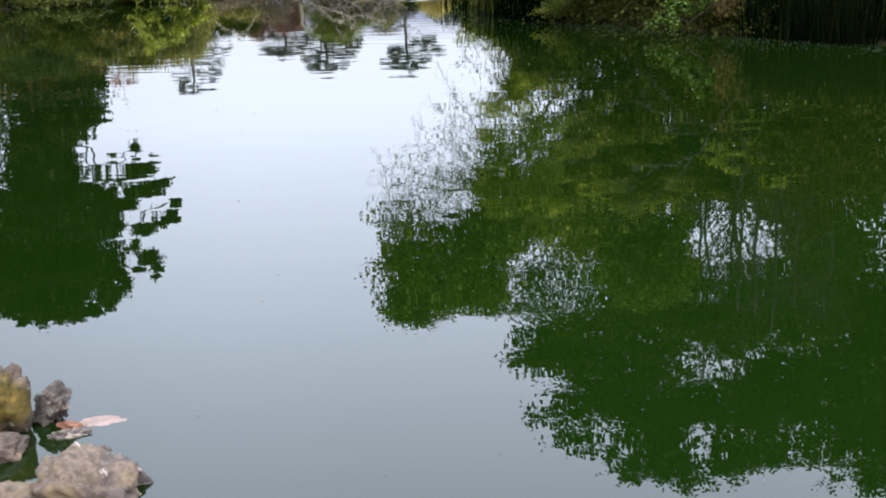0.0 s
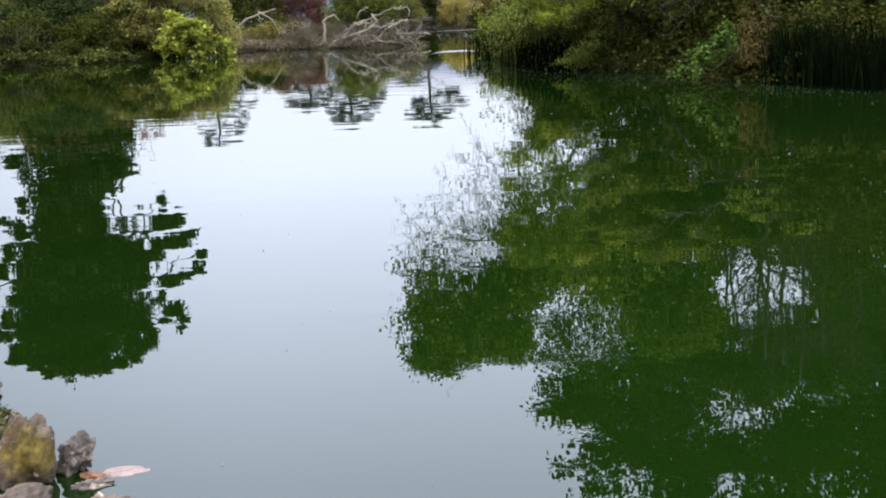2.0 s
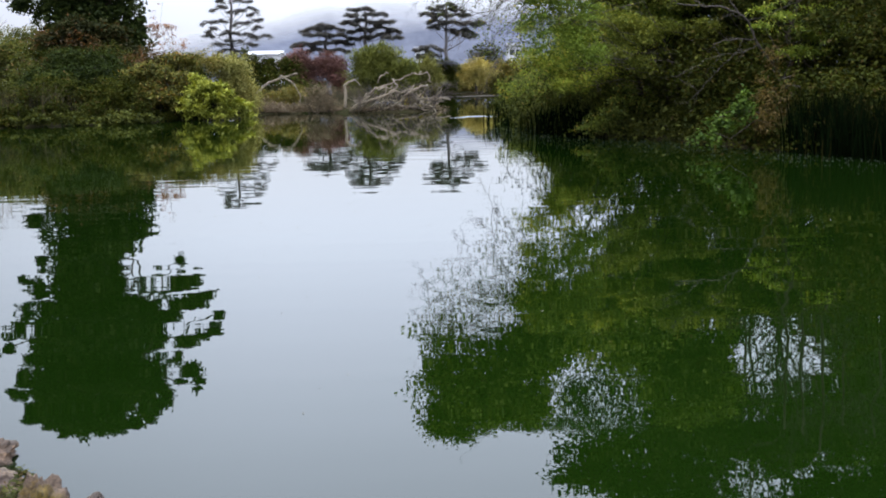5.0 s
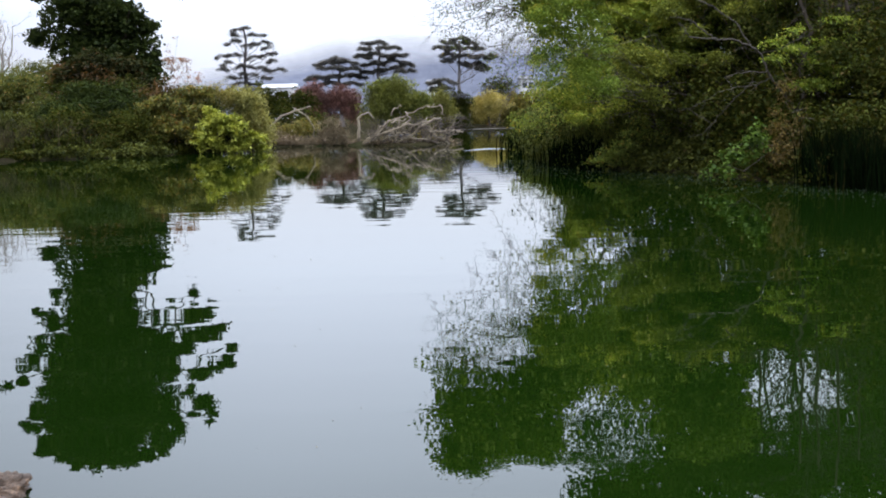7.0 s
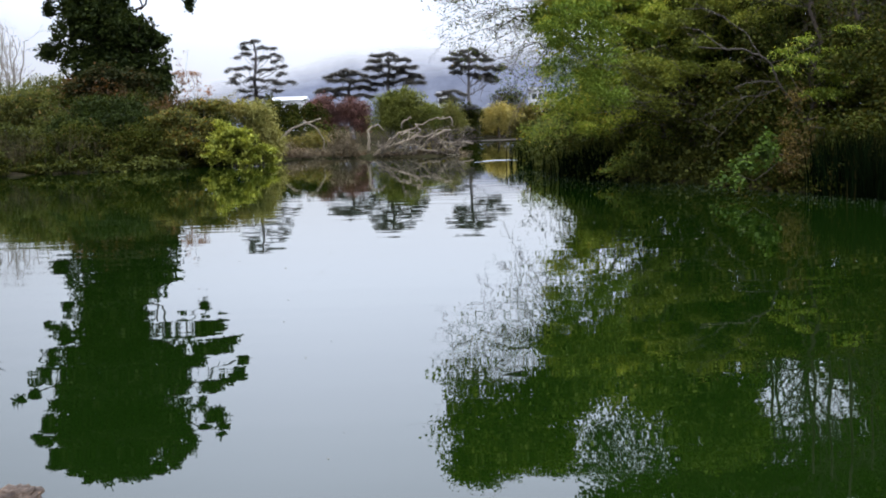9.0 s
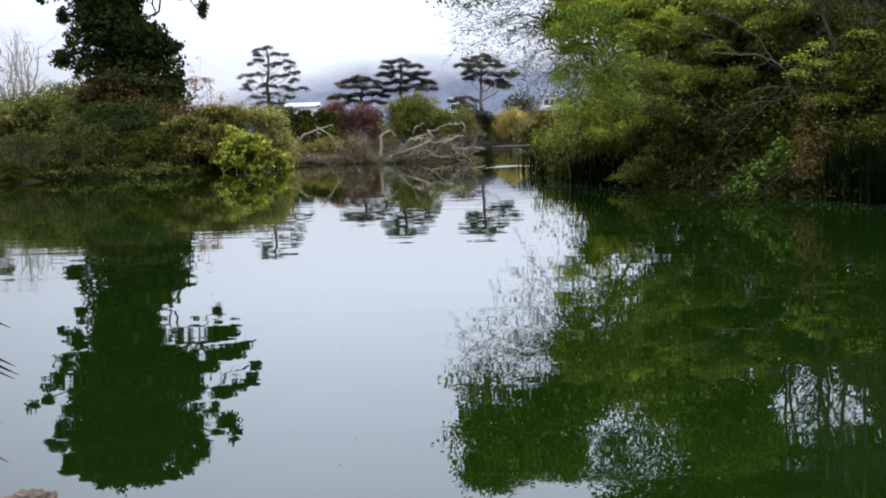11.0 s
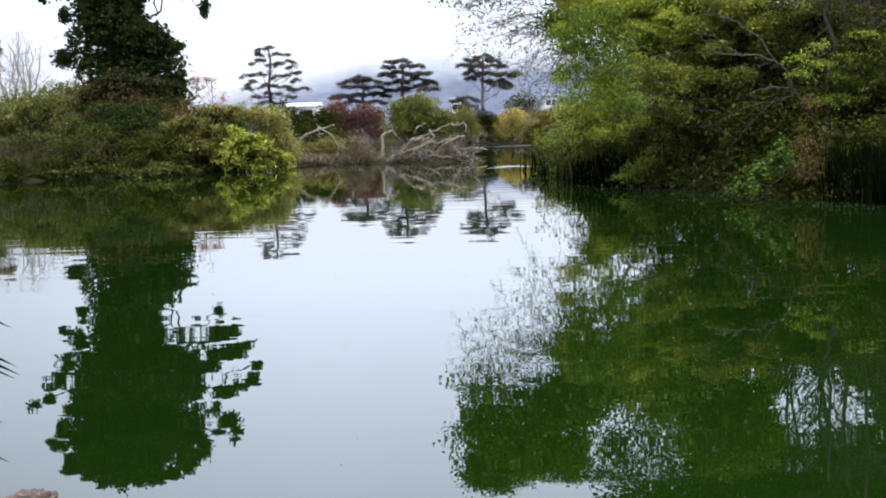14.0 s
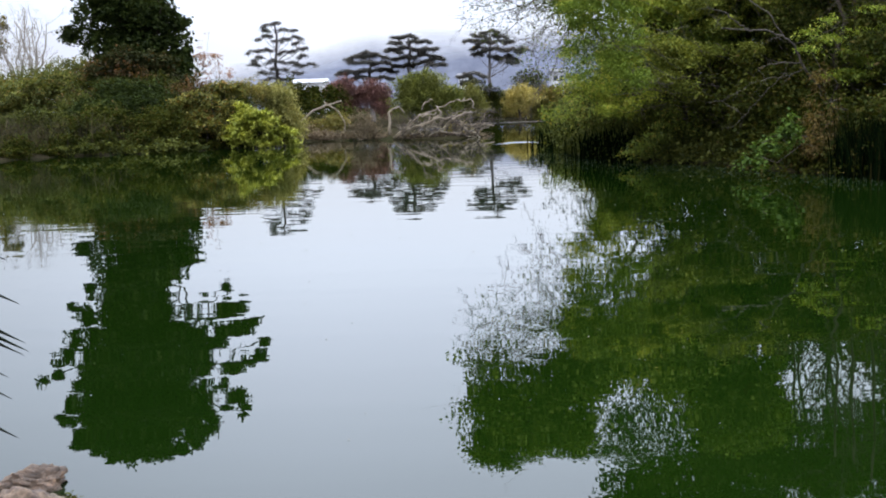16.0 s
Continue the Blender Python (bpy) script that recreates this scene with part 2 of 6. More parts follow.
BLOSSOM = leaf_mat("leaf_pale_rust", (0.18, 0.08, 0.06), (0.3, 0.16, 0.12), (0.42, 0.26, 0.2), None, 0.02, 0.3)


# ---------------------------------------------------------------- mesh helpers
class Geo:
    """Gathers vertices and faces of one part."""

    def __init__(self):
        self.v, self.f, self.n = [], [], 0

    def add(self, verts, faces):
        self.v.append(np.asarray(verts, dtype=np.float32))
        self.f += [tuple(int(i) + self.n for i in q) for q in faces]
        self.n += len(verts)

    def tube(self, pts, r0, r1, sides=6):
        pts = np.asarray(pts, dtype=float)
        k = len(pts)
        tan = np.gradient(pts, axis=0)
        tan /= np.linalg.norm(tan, axis=1)[:, None] + 1e-9
        ref = np.array((0.31, 0.2, 0.93)) if abs(tan[:, 2]).mean() < 0.8 else np.array((0.95, 0.3, 0.1))
        a = np.cross(tan, ref)
        a /= np.linalg.norm(a, axis=1)[:, None] + 1e-9
        b = np.cross(tan, a)
        r = np.linspace(r0, r1, k)
        ang = np.arange(sides) * 2 * math.pi / sides
        ring = pts[:, None] + r[:, None, None] * (np.cos(ang)[None, :, None] * a[:, None] + np.sin(ang)[None, :, None] * b[:, None])
        faces = [(i * sides + j, i * sides + (j + 1) % sides, (i + 1) * sides + (j + 1) % sides, (i + 1) * sides + j) for i in range(k - 1) for j in range(sides)]
        faces += [tuple(range(sides))[::-1], tuple((k - 1) * sides + j for j in range(sides))]
        self.add(ring.reshape(-1, 3), faces)

    def mesh(self, name, mat, smooth=True):
        me = bpy.data.meshes.new(name)
        me.from_pydata(np.concatenate(self.v).tolist(), [], self.f)
        if smooth:
            me.shade_smooth()
        me.materials.append(mat)
        return me


def quads_mesh(name, co, mat):
    """A mesh of loose four-cornered leaves from an array (n, 4, 3)."""
    n = len(co)
    me = bpy.data.meshes.new(name)
    me.vertices.add(n * 4)
    me.vertices.foreach_set("co", np.ascontiguousarray(co, dtype=np.float32).ravel())
    me.loops.add(n * 4)
    me.loops.foreach_set("vertex_index", np.arange(n * 4, dtype=np.int32))
    me.polygons.add(n)
    me.polygons.foreach_set("loop_start", np.arange(0, n * 4, 4, dtype=np.int32))
    me.update(calc_edges=True)
    me.materials.append(mat)
    return me


def unit(v):
    return v / (np.linalg.norm(v, axis=-1, keepdims=True) + 1e-9)


def leaf_quads(rng, c, size, width=0.55, droop=0.3, flat=0.5):
    """Lozenge leaves, slightly folded, at the points c."""
    n = len(c)
    a = rng.normal(size=(n, 3))
    a[:, 2] = a[:, 2] * 0.6 - droop
    a = unit(a)
    up = rng.normal(size=(n, 3)) * (1 - flat)
    up[:, 2] += flat + 0.2
    b = unit(np.cross(a, up))
    nn = np.cross(b, a)
    s = (size * rng.uniform(0.6, 1.35, n))[:, None]
    mid = c + a * s * 0.45 + nn * s * 0.08
    return np.stack([c, mid + b * s * width * 0.5, c + a * s, mid - b * s * width * 0.5], 1)


def puff_points(rng, puffs, n, per=14, spread=0.22, shell=2.4, keep=None, reach=2.2, hang=0.35, level=1.0):
    """Leaf places: short leafy sprays scattered in the puffs, mostly near their uneven skin, with many leaves a spray."""
    P = np.array([q[:6] for q in puffs], dtype=float)
    w = np.array([q[6] if len(q) > 6 else 1.0 for q in puffs])
    p = w * (P[:, 3] * P[:, 4] * P[:, 5]) ** 0.66
    k = max(1, int(n / per))
    idx = rng.choice(len(P), k, p=p / p.sum())
    d = unit(rng.normal(size=(k, 3)))
    ph = idx[:, None] * np.array((1.7, 2.9, 4.1))
    lump = np.sin(d * np.array((4.0, 3.3, 4.6)) + ph).sum(1) + 0.7 * np.sin(d[:, [1, 2, 0]] * np.array((9.0, 8.0, 10.0)) + ph * 1.3).sum(1)
    r = rng.uniform(0, 1, k) ** (1 / shell) * (0.9 + 0.13 * lump)
    c = P[idx, :3] + d * r[:, None] * P[idx, 3:6]
    if keep is not None:
        m = keep(rng, c)
        c, d = c[m], d[m]
    way = unit(d + rng.normal(size=d.shape) * 0.7 + np.array((0, 0, -hang))) * np.array((1, 1, level))
    c, way = np.repeat(c, per, 0), np.repeat(way, per, 0)
    u = rng.uniform(-0.5, 1, len(c))[:, None]
    c = c + way * u * spread * reach - np.array((0, 0, 1.0)) * (u * u) * spread * 0.5
    c = c + rng.normal(size=c.shape) * spread * np.array((0.45, 0.45, 0.3 * level))
    return c if keep is None else c[keep(rng, c)]


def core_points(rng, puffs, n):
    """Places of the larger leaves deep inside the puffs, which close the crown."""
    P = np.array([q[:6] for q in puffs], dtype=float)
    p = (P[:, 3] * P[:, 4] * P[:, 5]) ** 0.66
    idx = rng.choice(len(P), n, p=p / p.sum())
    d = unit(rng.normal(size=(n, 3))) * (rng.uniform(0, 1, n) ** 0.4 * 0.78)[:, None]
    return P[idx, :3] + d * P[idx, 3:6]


def tiers(seed, puffs, count, size=0.6, thick=0.16):
    """Flat leafy tiers scattered in the puffs, with gaps between them."""
    rng = np.random.default_rng(seed)
    P = np.array([q[:6] for q in puffs], dtype=float)
    w = np.array([q[6] if len(q) > 6 else 1.0 for q in puffs]) * (P[:, 3] * P[:, 5])
    idx = rng.choice(len(P), count, p=w / w.sum())
    d = unit(rng.normal(size=(count, 3))) * (rng.uniform(0, 1, count) ** 0.4)[:, None]
    c = P[idx, :3] + d * P[idx, 3:6]
    r = size * rng.uniform(0.5, 1.3, count)
    return [(x, y, z, a, a * 0.9, thick * rng.uniform(0.6, 1.4)) for (x, y, z), a in zip(c.tolist(), r.tolist())]


def thing(name, at, label, category, group="", kind=""):
    ob = new(name)
    ob.location = at
    return tagged(ob, label, category, group, kind)


def part(name, me, parent, label="", kind=""):
    """One mesh, given in world places, as a part of a thing."""
    ob = new(name, me)
    base = np.array(parent.location)
    if parent.parent:
        base = base + np.array(parent.parent.location)
    co = np.empty(len(me.vertices) * 3, dtype=np.float32)
    me.vertices.foreach_get("co", co)
    me.vertices.foreach_set("co", (co.reshape(-1, 3) - base.astype(np.float32)).ravel())
    me.update()
    ob.parent = parent
    return tagged(ob, label, kind=kind)


def bow(a, b, sag, rng, k=7, wob=0.06):
    """A bent line from a to b."""
    a, b = np.asarray(a, float), np.asarray(b, float)
    t = np.linspace(0, 1, k)[:, None]
    length = np.linalg.norm(b - a)
    p = a + (b - a) * t + np.array((0, 0, 1.0)) * sag * length * np.sin(math.pi * t)
    w = rng.normal(size=(k, 3)) * wob * length
    w[0] = 0
    w[-1] = 0
    return p + w * 0.5


def twigs(g, rng, start, way, length, r, depth, spread=0.7, kids=4, lift=0.0):
    """A branch that forks into finer and finer twigs."""
    k = 5
    pts = [np.asarray(start, float)]
    d = unit(np.asarray(way, float))
    for _ in range(k - 1):
        d = unit(d + rng.normal(size=3) * 0.16 + np.array((0, 0, lift)))
        pts.append(pts[-1] + d * length / (k - 1))
    g.tube(pts, r, r * 0.5, 5 if r > 0.025 else 3)
    if depth > 0:
        for _ in range(kids):
            i = rng.integers(1, k)
            twigs(g, rng, pts[i], d + rng.normal(size=3) * spread, length * rng.uniform(0.4, 0.7), r * 0.58, depth - 1, spread, kids, lift)


# ---------------------------------------------------------------- ground and water
LAKE = [(-19.6, 53.3), (-18.0, 56.2), (-14.1, 57.0), (-10.9, 61.2), (-8.2, 65.6), (-7.6, 68.6), (-5.2, 68.4), (-2.5, 67.1), (0.6, 66.2),
        (2.3, 68.0), (2.2, 72.0), (-1.0, 82.0), (-4.0, 96.0), (0.0, 108.0), (2.7, 111.2), (6.7, 113.4), (9.7, 114.4), (16.0, 104.0), (9.0, 76.0),
        (4.9, 59.4), (4.5, 43.0), (5.5, 36.2), (7.4, 33.2), (8.4, 28.7), (9.9, 26.0), (13.0, 15.0), (9.0, 4.0), (3.0, 2.2),
        (0.0, 2.6), (-0.95, 3.7), (-1.55, 4.5), (-2.0, 5.7), (-3.0, 5.2), (-12.0, 8.0), (-34.0, 26.0), (-30.0, 46.0)]


def shore_distance(x, y):
    """Metres from the shoreline, positive on land."""
    poly = np.array(LAKE)
    nxt = np.roll(poly, -1, 0)
    best = np.full(x.shape, 1e9)
    inside = np.zeros(x.shape, bool)
    for (ax, ay), (bx, by) in zip(poly, nxt):
        ex, ey = bx - ax, by - ay
        t = np.clip(((x - ax) * ex + (y - ay) * ey) / (ex * ex + ey * ey), 0, 1)
        best = np.minimum(best, np.hypot(x - ax - t * ex, y - ay - t * ey))
        hit = (ay > y) != (by > y)
        cut = ax + (y - ay) * ex / (ey if abs(ey) > 1e-9 else 1e-9)
        inside ^= hit & (x < cut)
    return np.where(inside, -best, best)


def ground_height(x, y):
    d = shore_distance(x, y)
    bank = 0.28 * (1 - np.exp(-np.maximum(d, 0) / 0.8)) + np.clip(d - 2, 0, 60) * 0.012
    wob = 0.06 * np.sin(x * 1.3 + y * 0.7) * np.sin(y * 1.1 - x * 0.4) * np.clip(d, 0, 1)
    bed = np.maximum(d * 0.5, -0.8)
    return np.where(d > 0, bank + wob, bed)


def build_ground():
    ys = np.concatenate([[-2500, -900, -300, -100, -40, -20], np.arange(-10, 125, 0.6), [130, 140, 160, 190, 240, 320, 500, 900, 2500]])
    xs = np.concatenate([[-2500, -900, -300, -140, -90, -70], np.arange(-60, 30, 0.6), [32, 36, 44, 60, 90, 140, 300, 900, 2500]])
    X, Y = np.meshgrid(xs, ys)
    Z = ground_height(X, Y)
    nx, ny = len(xs), len(ys)
    v = np.stack([X, Y, Z], -1).reshape(-1, 3)
    i = (np.arange(ny - 1)[:, None] * nx + np.arange(nx - 1)[None]).ravel()
    me = bpy.data.meshes.new("ground")
    me.from_pydata(v.tolist(), [], np.stack([i, i + 1, i + nx + 1, i + nx], 1).tolist())
    me.shade_smooth()
    me.materials.append(EARTH)
    tagged(new("ground", me), "dark earth banks round the pond", "ground", kind="structure")


build_ground()
g = Geo()
g.add([(-70, -5, 0), (40, -5, 0), (40, 125, 0), (-70, 125, 0)], [(0, 1, 2, 3)])
tagged(new("water", g.mesh("water", WATER)), "still murky green pond water with mirror reflections", "water", kind="structure")


def gz(x, y):
    return float(ground_height(np.array([x]), np.array([y]))[0])


# ---------------------------------------------------------------- misty hill
def build_hill():
    m, n, l, out = nodes_of("misty_hill")
    co = n.new("ShaderNodeTexCoord").outputs["Object"]
    sep = n.new("ShaderNodeSeparateXYZ")
    l.new(co, sep.inputs[0])
    # Haze is painted as blue-grey colour, and fog as transparency growing upwards.
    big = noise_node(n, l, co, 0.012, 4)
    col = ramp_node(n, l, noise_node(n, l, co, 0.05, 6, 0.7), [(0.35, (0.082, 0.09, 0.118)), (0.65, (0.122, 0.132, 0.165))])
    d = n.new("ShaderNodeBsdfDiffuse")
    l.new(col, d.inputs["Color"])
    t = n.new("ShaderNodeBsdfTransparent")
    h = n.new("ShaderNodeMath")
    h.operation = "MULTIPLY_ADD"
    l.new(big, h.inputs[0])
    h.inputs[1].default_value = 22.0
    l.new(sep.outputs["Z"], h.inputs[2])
    fog = n.new("ShaderNodeMapRange")          # the painted fog reaches lower over one end of the hill
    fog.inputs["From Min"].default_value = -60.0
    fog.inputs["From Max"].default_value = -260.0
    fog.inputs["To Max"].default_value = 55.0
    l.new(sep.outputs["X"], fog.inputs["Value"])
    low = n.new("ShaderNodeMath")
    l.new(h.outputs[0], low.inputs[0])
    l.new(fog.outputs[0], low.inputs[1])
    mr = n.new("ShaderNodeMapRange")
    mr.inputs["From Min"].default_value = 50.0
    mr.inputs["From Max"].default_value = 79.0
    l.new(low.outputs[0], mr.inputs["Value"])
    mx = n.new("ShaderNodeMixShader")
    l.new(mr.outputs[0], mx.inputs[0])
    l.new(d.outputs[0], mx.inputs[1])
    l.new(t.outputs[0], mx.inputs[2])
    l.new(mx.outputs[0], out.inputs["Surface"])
    g = Geo()
    xs = np.linspace(-700, 700, 71)
    zs = np.linspace(-2, 95, 11)
    v = [(x, 900 + z * 2.2 + 14 * math.sin(x * 0.03 + z * 0.1), z) for z in zs for x in xs]
    k = len(xs)
    g.add(v, [(j * k + i, j * k + i + 1, (j + 1) * k + i + 1, (j + 1) * k + i) for j in range(len(zs) - 1) for i in range(k - 1)])
    tagged(new("backdrop", g.mesh("backdrop", m)), "wooded hill painted hazy blue-grey, fading out as low fog", "hill", kind="structure")


build_hill()


# ---------------------------------------------------------------- plants
def shrub(name, label, puffs, n, leaf, mat, seed, category="shrub", per=14, spread=0.2, stem_mat=TWIG, stems=9, droop=0.25, width=0.55, group="", flat=0.65, shell=2.4, stem_r=0.022, root=None, keep=None, level=1.0):
    rng = np.random.default_rng(seed)
    P = np.array([q[:3] for q in puffs])
    x, y = (root[0], root[1]) if root else (float(P[:, 0].mean()), float(P[:, 1].mean()))
    z = gz(x, y)
    ob = thing(name, (x, y, z), label, category, group)
    part("foliage", quads_mesh("foliage", leaf_quads(rng, puff_points(rng, puffs, n, per, spread, shell, keep, level=level), leaf, width, droop, flat), mat), ob)
    for i in range(stems):
        q = puffs[i % len(puffs)]
        foot = (q[0] + rng.normal() * q[3] * 0.3, q[1] + abs(rng.normal()) * 0.4 + q[4] * 0.5, 0)
        if root:
            foot = (root[0] + rng.normal() * 0.4, root[1] + rng.normal() * 0.3, 0)
        foot = (foot[0], foot[1], max(gz(foot[0], foot[1]), 0) - 0.1)
        tip = np.array(q[:3]) + unit(rng.normal(size=3)) * np.array(q[3:6]) * 0.8
        tip[2] = max(tip[2], foot[2] + 0.3)
        g = Geo()
        g.tube(bow(foot, tip, 0.08, rng), stem_r, stem_r * 0.3, 5)
        part("stem", g.mesh("stem", stem_mat), ob)
    return ob


def tree(name, label, foot, top, r, puffs, n, leaf, mat, seed, bark=BARK, category="tree", limbs=12, per=14, spread=0.25, twig_kids=3, droop=0.3, keep=None, width=0.55, group="", shell=2.4, flat=0.5, fine=True, core=None):
    """Tapered trunk, limbs to the puffs, finer twigs, and a crown of single leaves."""
    rng = np.random.default_rng(seed)
    z = gz(foot[0], foot[1])
    ob = thing(name, (foot[0], foot[1], z), label, category, group)
    foot = np.array((foot[0], foot[1], z - 0.15))
    top = np.array(top, float)
    line = bow(foot, top, 0.0, rng, 9, 0.035)
    g = Geo()
    g.tube(line, r, r * 0.25, 10)
    g.tube(np.stack([foot + (0, 0, -0.1), foot + (0, 0, 0.35)]), r * 1.5, r * 0.98, 10)
    part("trunk", g.mesh("trunk", bark), ob)
    order = sorted(puffs, key=lambda q: -q[3] * q[5])[:limbs]
    for q in order:
        c = np.array(q[:3], float)
        h = np.clip((c[2] - foot[2]) * 0.62 / max(top[2] - foot[2], 0.1), 0.12, 0.95)
        s = line[int(h * 8)]
        lg = Geo()
        lr = r * (0.42 - 0.22 * h)
        pts = bow(s, c, 0.1, rng, 8, 0.07)
        lg.tube(pts, lr, lr * 0.3, 6)
        limb = part("limb", lg.mesh("limb", bark), ob)
        if fine:
            fg = Geo()
            for _ in range(5):
                i = rng.integers(3, 8)
                e = c + unit(rng.normal(size=3)) * np.array(q[3:6]) * 0.85
                twigs(fg, rng, pts[i], e - pts[i], np.linalg.norm(e - pts[i]) * 0.9, lr * 0.32, 1, 0.5, twig_kids)
            part("twig_mass", fg.mesh("twig_mass", bark), limb, kind="stuff")
    part("crown", quads_mesh("crown", leaf_quads(rng, puff_points(rng, puffs, n, per, spread, shell, keep), leaf, width, droop, flat), mat), ob)
    # Inner leaves get the dark green, which paints shade inside the crown.
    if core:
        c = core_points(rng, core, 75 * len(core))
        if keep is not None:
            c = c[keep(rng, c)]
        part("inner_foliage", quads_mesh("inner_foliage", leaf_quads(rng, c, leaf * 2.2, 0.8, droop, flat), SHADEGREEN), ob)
    return ob


# ---- tall ivy-clad tree on the far bank
IVY_COLUMN = [
    (-20.95, 82.00, 0.32, 4.2, 3.0, 2.2, 1.2), (-20.89, 83.00, 2.62, 4.0, 3.0, 2.6, 1.3), (-21.3, 84.00, 4.97, 3.4, 2.8, 2.6, 1.3), (-21.75, 84.00, 7.70, 2.9, 2.6, 2.6, 1.3),
    (-21.90, 84.00, 10.22, 2.8, 2.4, 2.4, 1.3), (-22.15, 84.00, 12.72, 2.6, 2.4, 2.2, 1.2), (-18.5, 84.00, 5.8, 1.2, 1.2, 2.2), (-19.4, 84.0, 8.4, 1.1, 1.2, 1.2),
    (-25.5, 84.00, 7.5, 0.8, 0.9, 0.7, 0.8), (-17.87, 84.00, 8.05, 0.6, 0.6, 0.4, 1.5)]
IVY_CROWN = [
    (-21.92, 84.00, 15.33, 4.6, 3.4, 2.6, 1.3), (-21.89, 84.00, 18.60, 5.0, 3.6, 2.7, 1.3), (-22.44, 84.00, 21.2, 3.2, 2.8, 1.35, 1.3), (-24.60, 84.00, 20.16, 2.6, 2.4, 1.6, 1.2),
    (-19.54, 84.00, 19.91, 2.2, 2.0, 1.6, 1.2), (-22.52, 84.00, 11.66, 2.7, 2.4, 2.4, 1.3), (-25.3, 84.00, 16.9, 1.1, 1.2, 1.0), (-25.6, 84.00, 20.0, 1.2, 0.9, 1.1), (-18.4, 84.00, 15.6, 1.3, 1.2, 0.9, 1.2)]
IVY_SPRAYS = [
    (-15.8, 84, 10.65, 0.2, 0.4, 0.71, 1.3), (-15.62, 84, 11.99, 0.95, 0.67, 0.24, 1.3), (-14.65, 84, 11.78, 0.4, 0.4, 0.32, 1), (-15.13, 84, 13.5, 0.95, 0.67, 0.36, 1.4), (-13.99, 84, 13.13, 0.52, 0.4, 0.28, 1), (-13.66, 84, 12.82, 0.32, 0.4, 0.16, 1),
    (-16.24, 84, 12.33, 0.36, 0.4, 0.32, 1), (-16.98, 84, 12.72, 0.28, 0.4, 0.4, 1), (-17.44, 84, 11.49, 0.56, 0.4, 0.12, 0.7), (-17.77, 84, 12.53, 0.2, 0.4, 0.36, 0.7), (-13.26, 84, 14.62, 0.36, 0.4, 0.32, 1.3), (-13.62, 84, 15.58, 0.52, 0.4, 0.28, 1.3),
    (-14.52, 84, 15.88, 0.79, 0.56, 0.28, 1.2), (-15.66, 84, 16.25, 0.87, 0.61, 0.4, 1.3), (-16.79, 84, 14.59, 0.87, 0.61, 0.71, 1.2), (-18.14, 84, 14.3, 0.71, 0.5, 0.87, 1.2), (-17.95, 84, 16.1, 1.03, 0.72, 0.63, 1.2), (-16.26, 84, 13.67, 0.56, 0.4, 0.4, 1.1),
    (-16.41, 84, 17.62, 0.24, 0.4, 0.48, 1), (-15.52, 84, 18.26, 0.87, 0.61, 0.16, 1.2), (-16.24, 84, 19.06, 0.36, 0.4, 0.28, 1.3), (-14.91, 84, 18.98, 0.4, 0.4, 0.71, 1.4), (-15.08, 84, 20.21, 0.2, 0.4, 0.4, 1.2), (-17.63, 84, 19.55, 0.4, 0.4, 1.03, 1.2),
    (-17.2, 84, 20.64, 0.28, 0.4, 0.56, 1.2), (-18.2, 84, 21.27, 0.63, 0.44, 0.4, 1.2), (-19.54, 84, 22.05, 0.48, 0.4, 0.4, 1), (-18.56, 84, 12.38, 0.2, 0.4, 0.56, 0.6), (-18.97, 84, 13.38, 0.4, 0.4, 0.48, 0.8), (-17.54, 84, 13.63, 0.24, 0.4, 0.2, 0.7)]
IVY_LEFT = [
    (-25.44, 84, 10.35, 0.36, 0.4, 0.52, 1), (-25.72, 84, 12.36, 0.63, 0.44, 0.79, 1.2), (-26.52, 84, 13.76, 0.52, 0.4, 0.12, 1), (-27.25, 84, 15.16, 0.36, 0.4, 0.32, 1.1), (-28.08, 84, 15.62, 0.48, 0.4, 0.16, 1), (-28.13, 84, 16.52, 0.44, 0.4, 0.32, 1.1),
    (-29.2, 84, 16.94, 0.44, 0.4, 0.4, 1.3), (-26.8, 84, 14.44, 0.4, 0.4, 0.24, 1), (-26.16, 84, 15.8, 0.48, 0.4, 0.32, 0.8), (-26.45, 84, 17.23, 0.71, 0.5, 0.24, 0.8), (-27.21, 84, 18.64, 0.56, 0.4, 0.48, 0.9), (-27.71, 84, 20.14, 0.71, 0.5, 0.56, 1.3),
    (-28.16, 84, 19.63, 0.28, 0.4, 0.48, 1), (-26.98, 84, 21.53, 0.4, 0.4, 0.56, 1.2), (-25.93, 84, 18.68, 0.48, 0.4, 0.56, 0.9), (-25.24, 84, 13.8, 0.4, 0.4, 0.4, 1), (-26.52, 84, 11.73, 0.48, 0.4, 0.16, 0.6), (-27.03, 84, 11.51, 0.24, 0.4, 0.08, 0.6)]
IVY_RIM = [
    (-24.54, 84, 22.56, 0.36, 0.4, 0.4, 1), (-23.63, 84, 22.2, 0.36, 0.4, 0.36, 1), (-22.4, 84, 22.2, 0.48, 0.4, 0.4, 1), (-21.38, 84, 22.2, 0.4, 0.4, 0.36, 1), (-25.89, 84, 21.56, 0.36, 0.4, 0.56, 1), (-20.48, 84, 22.27, 0.36, 0.4, 0.4, 1)]
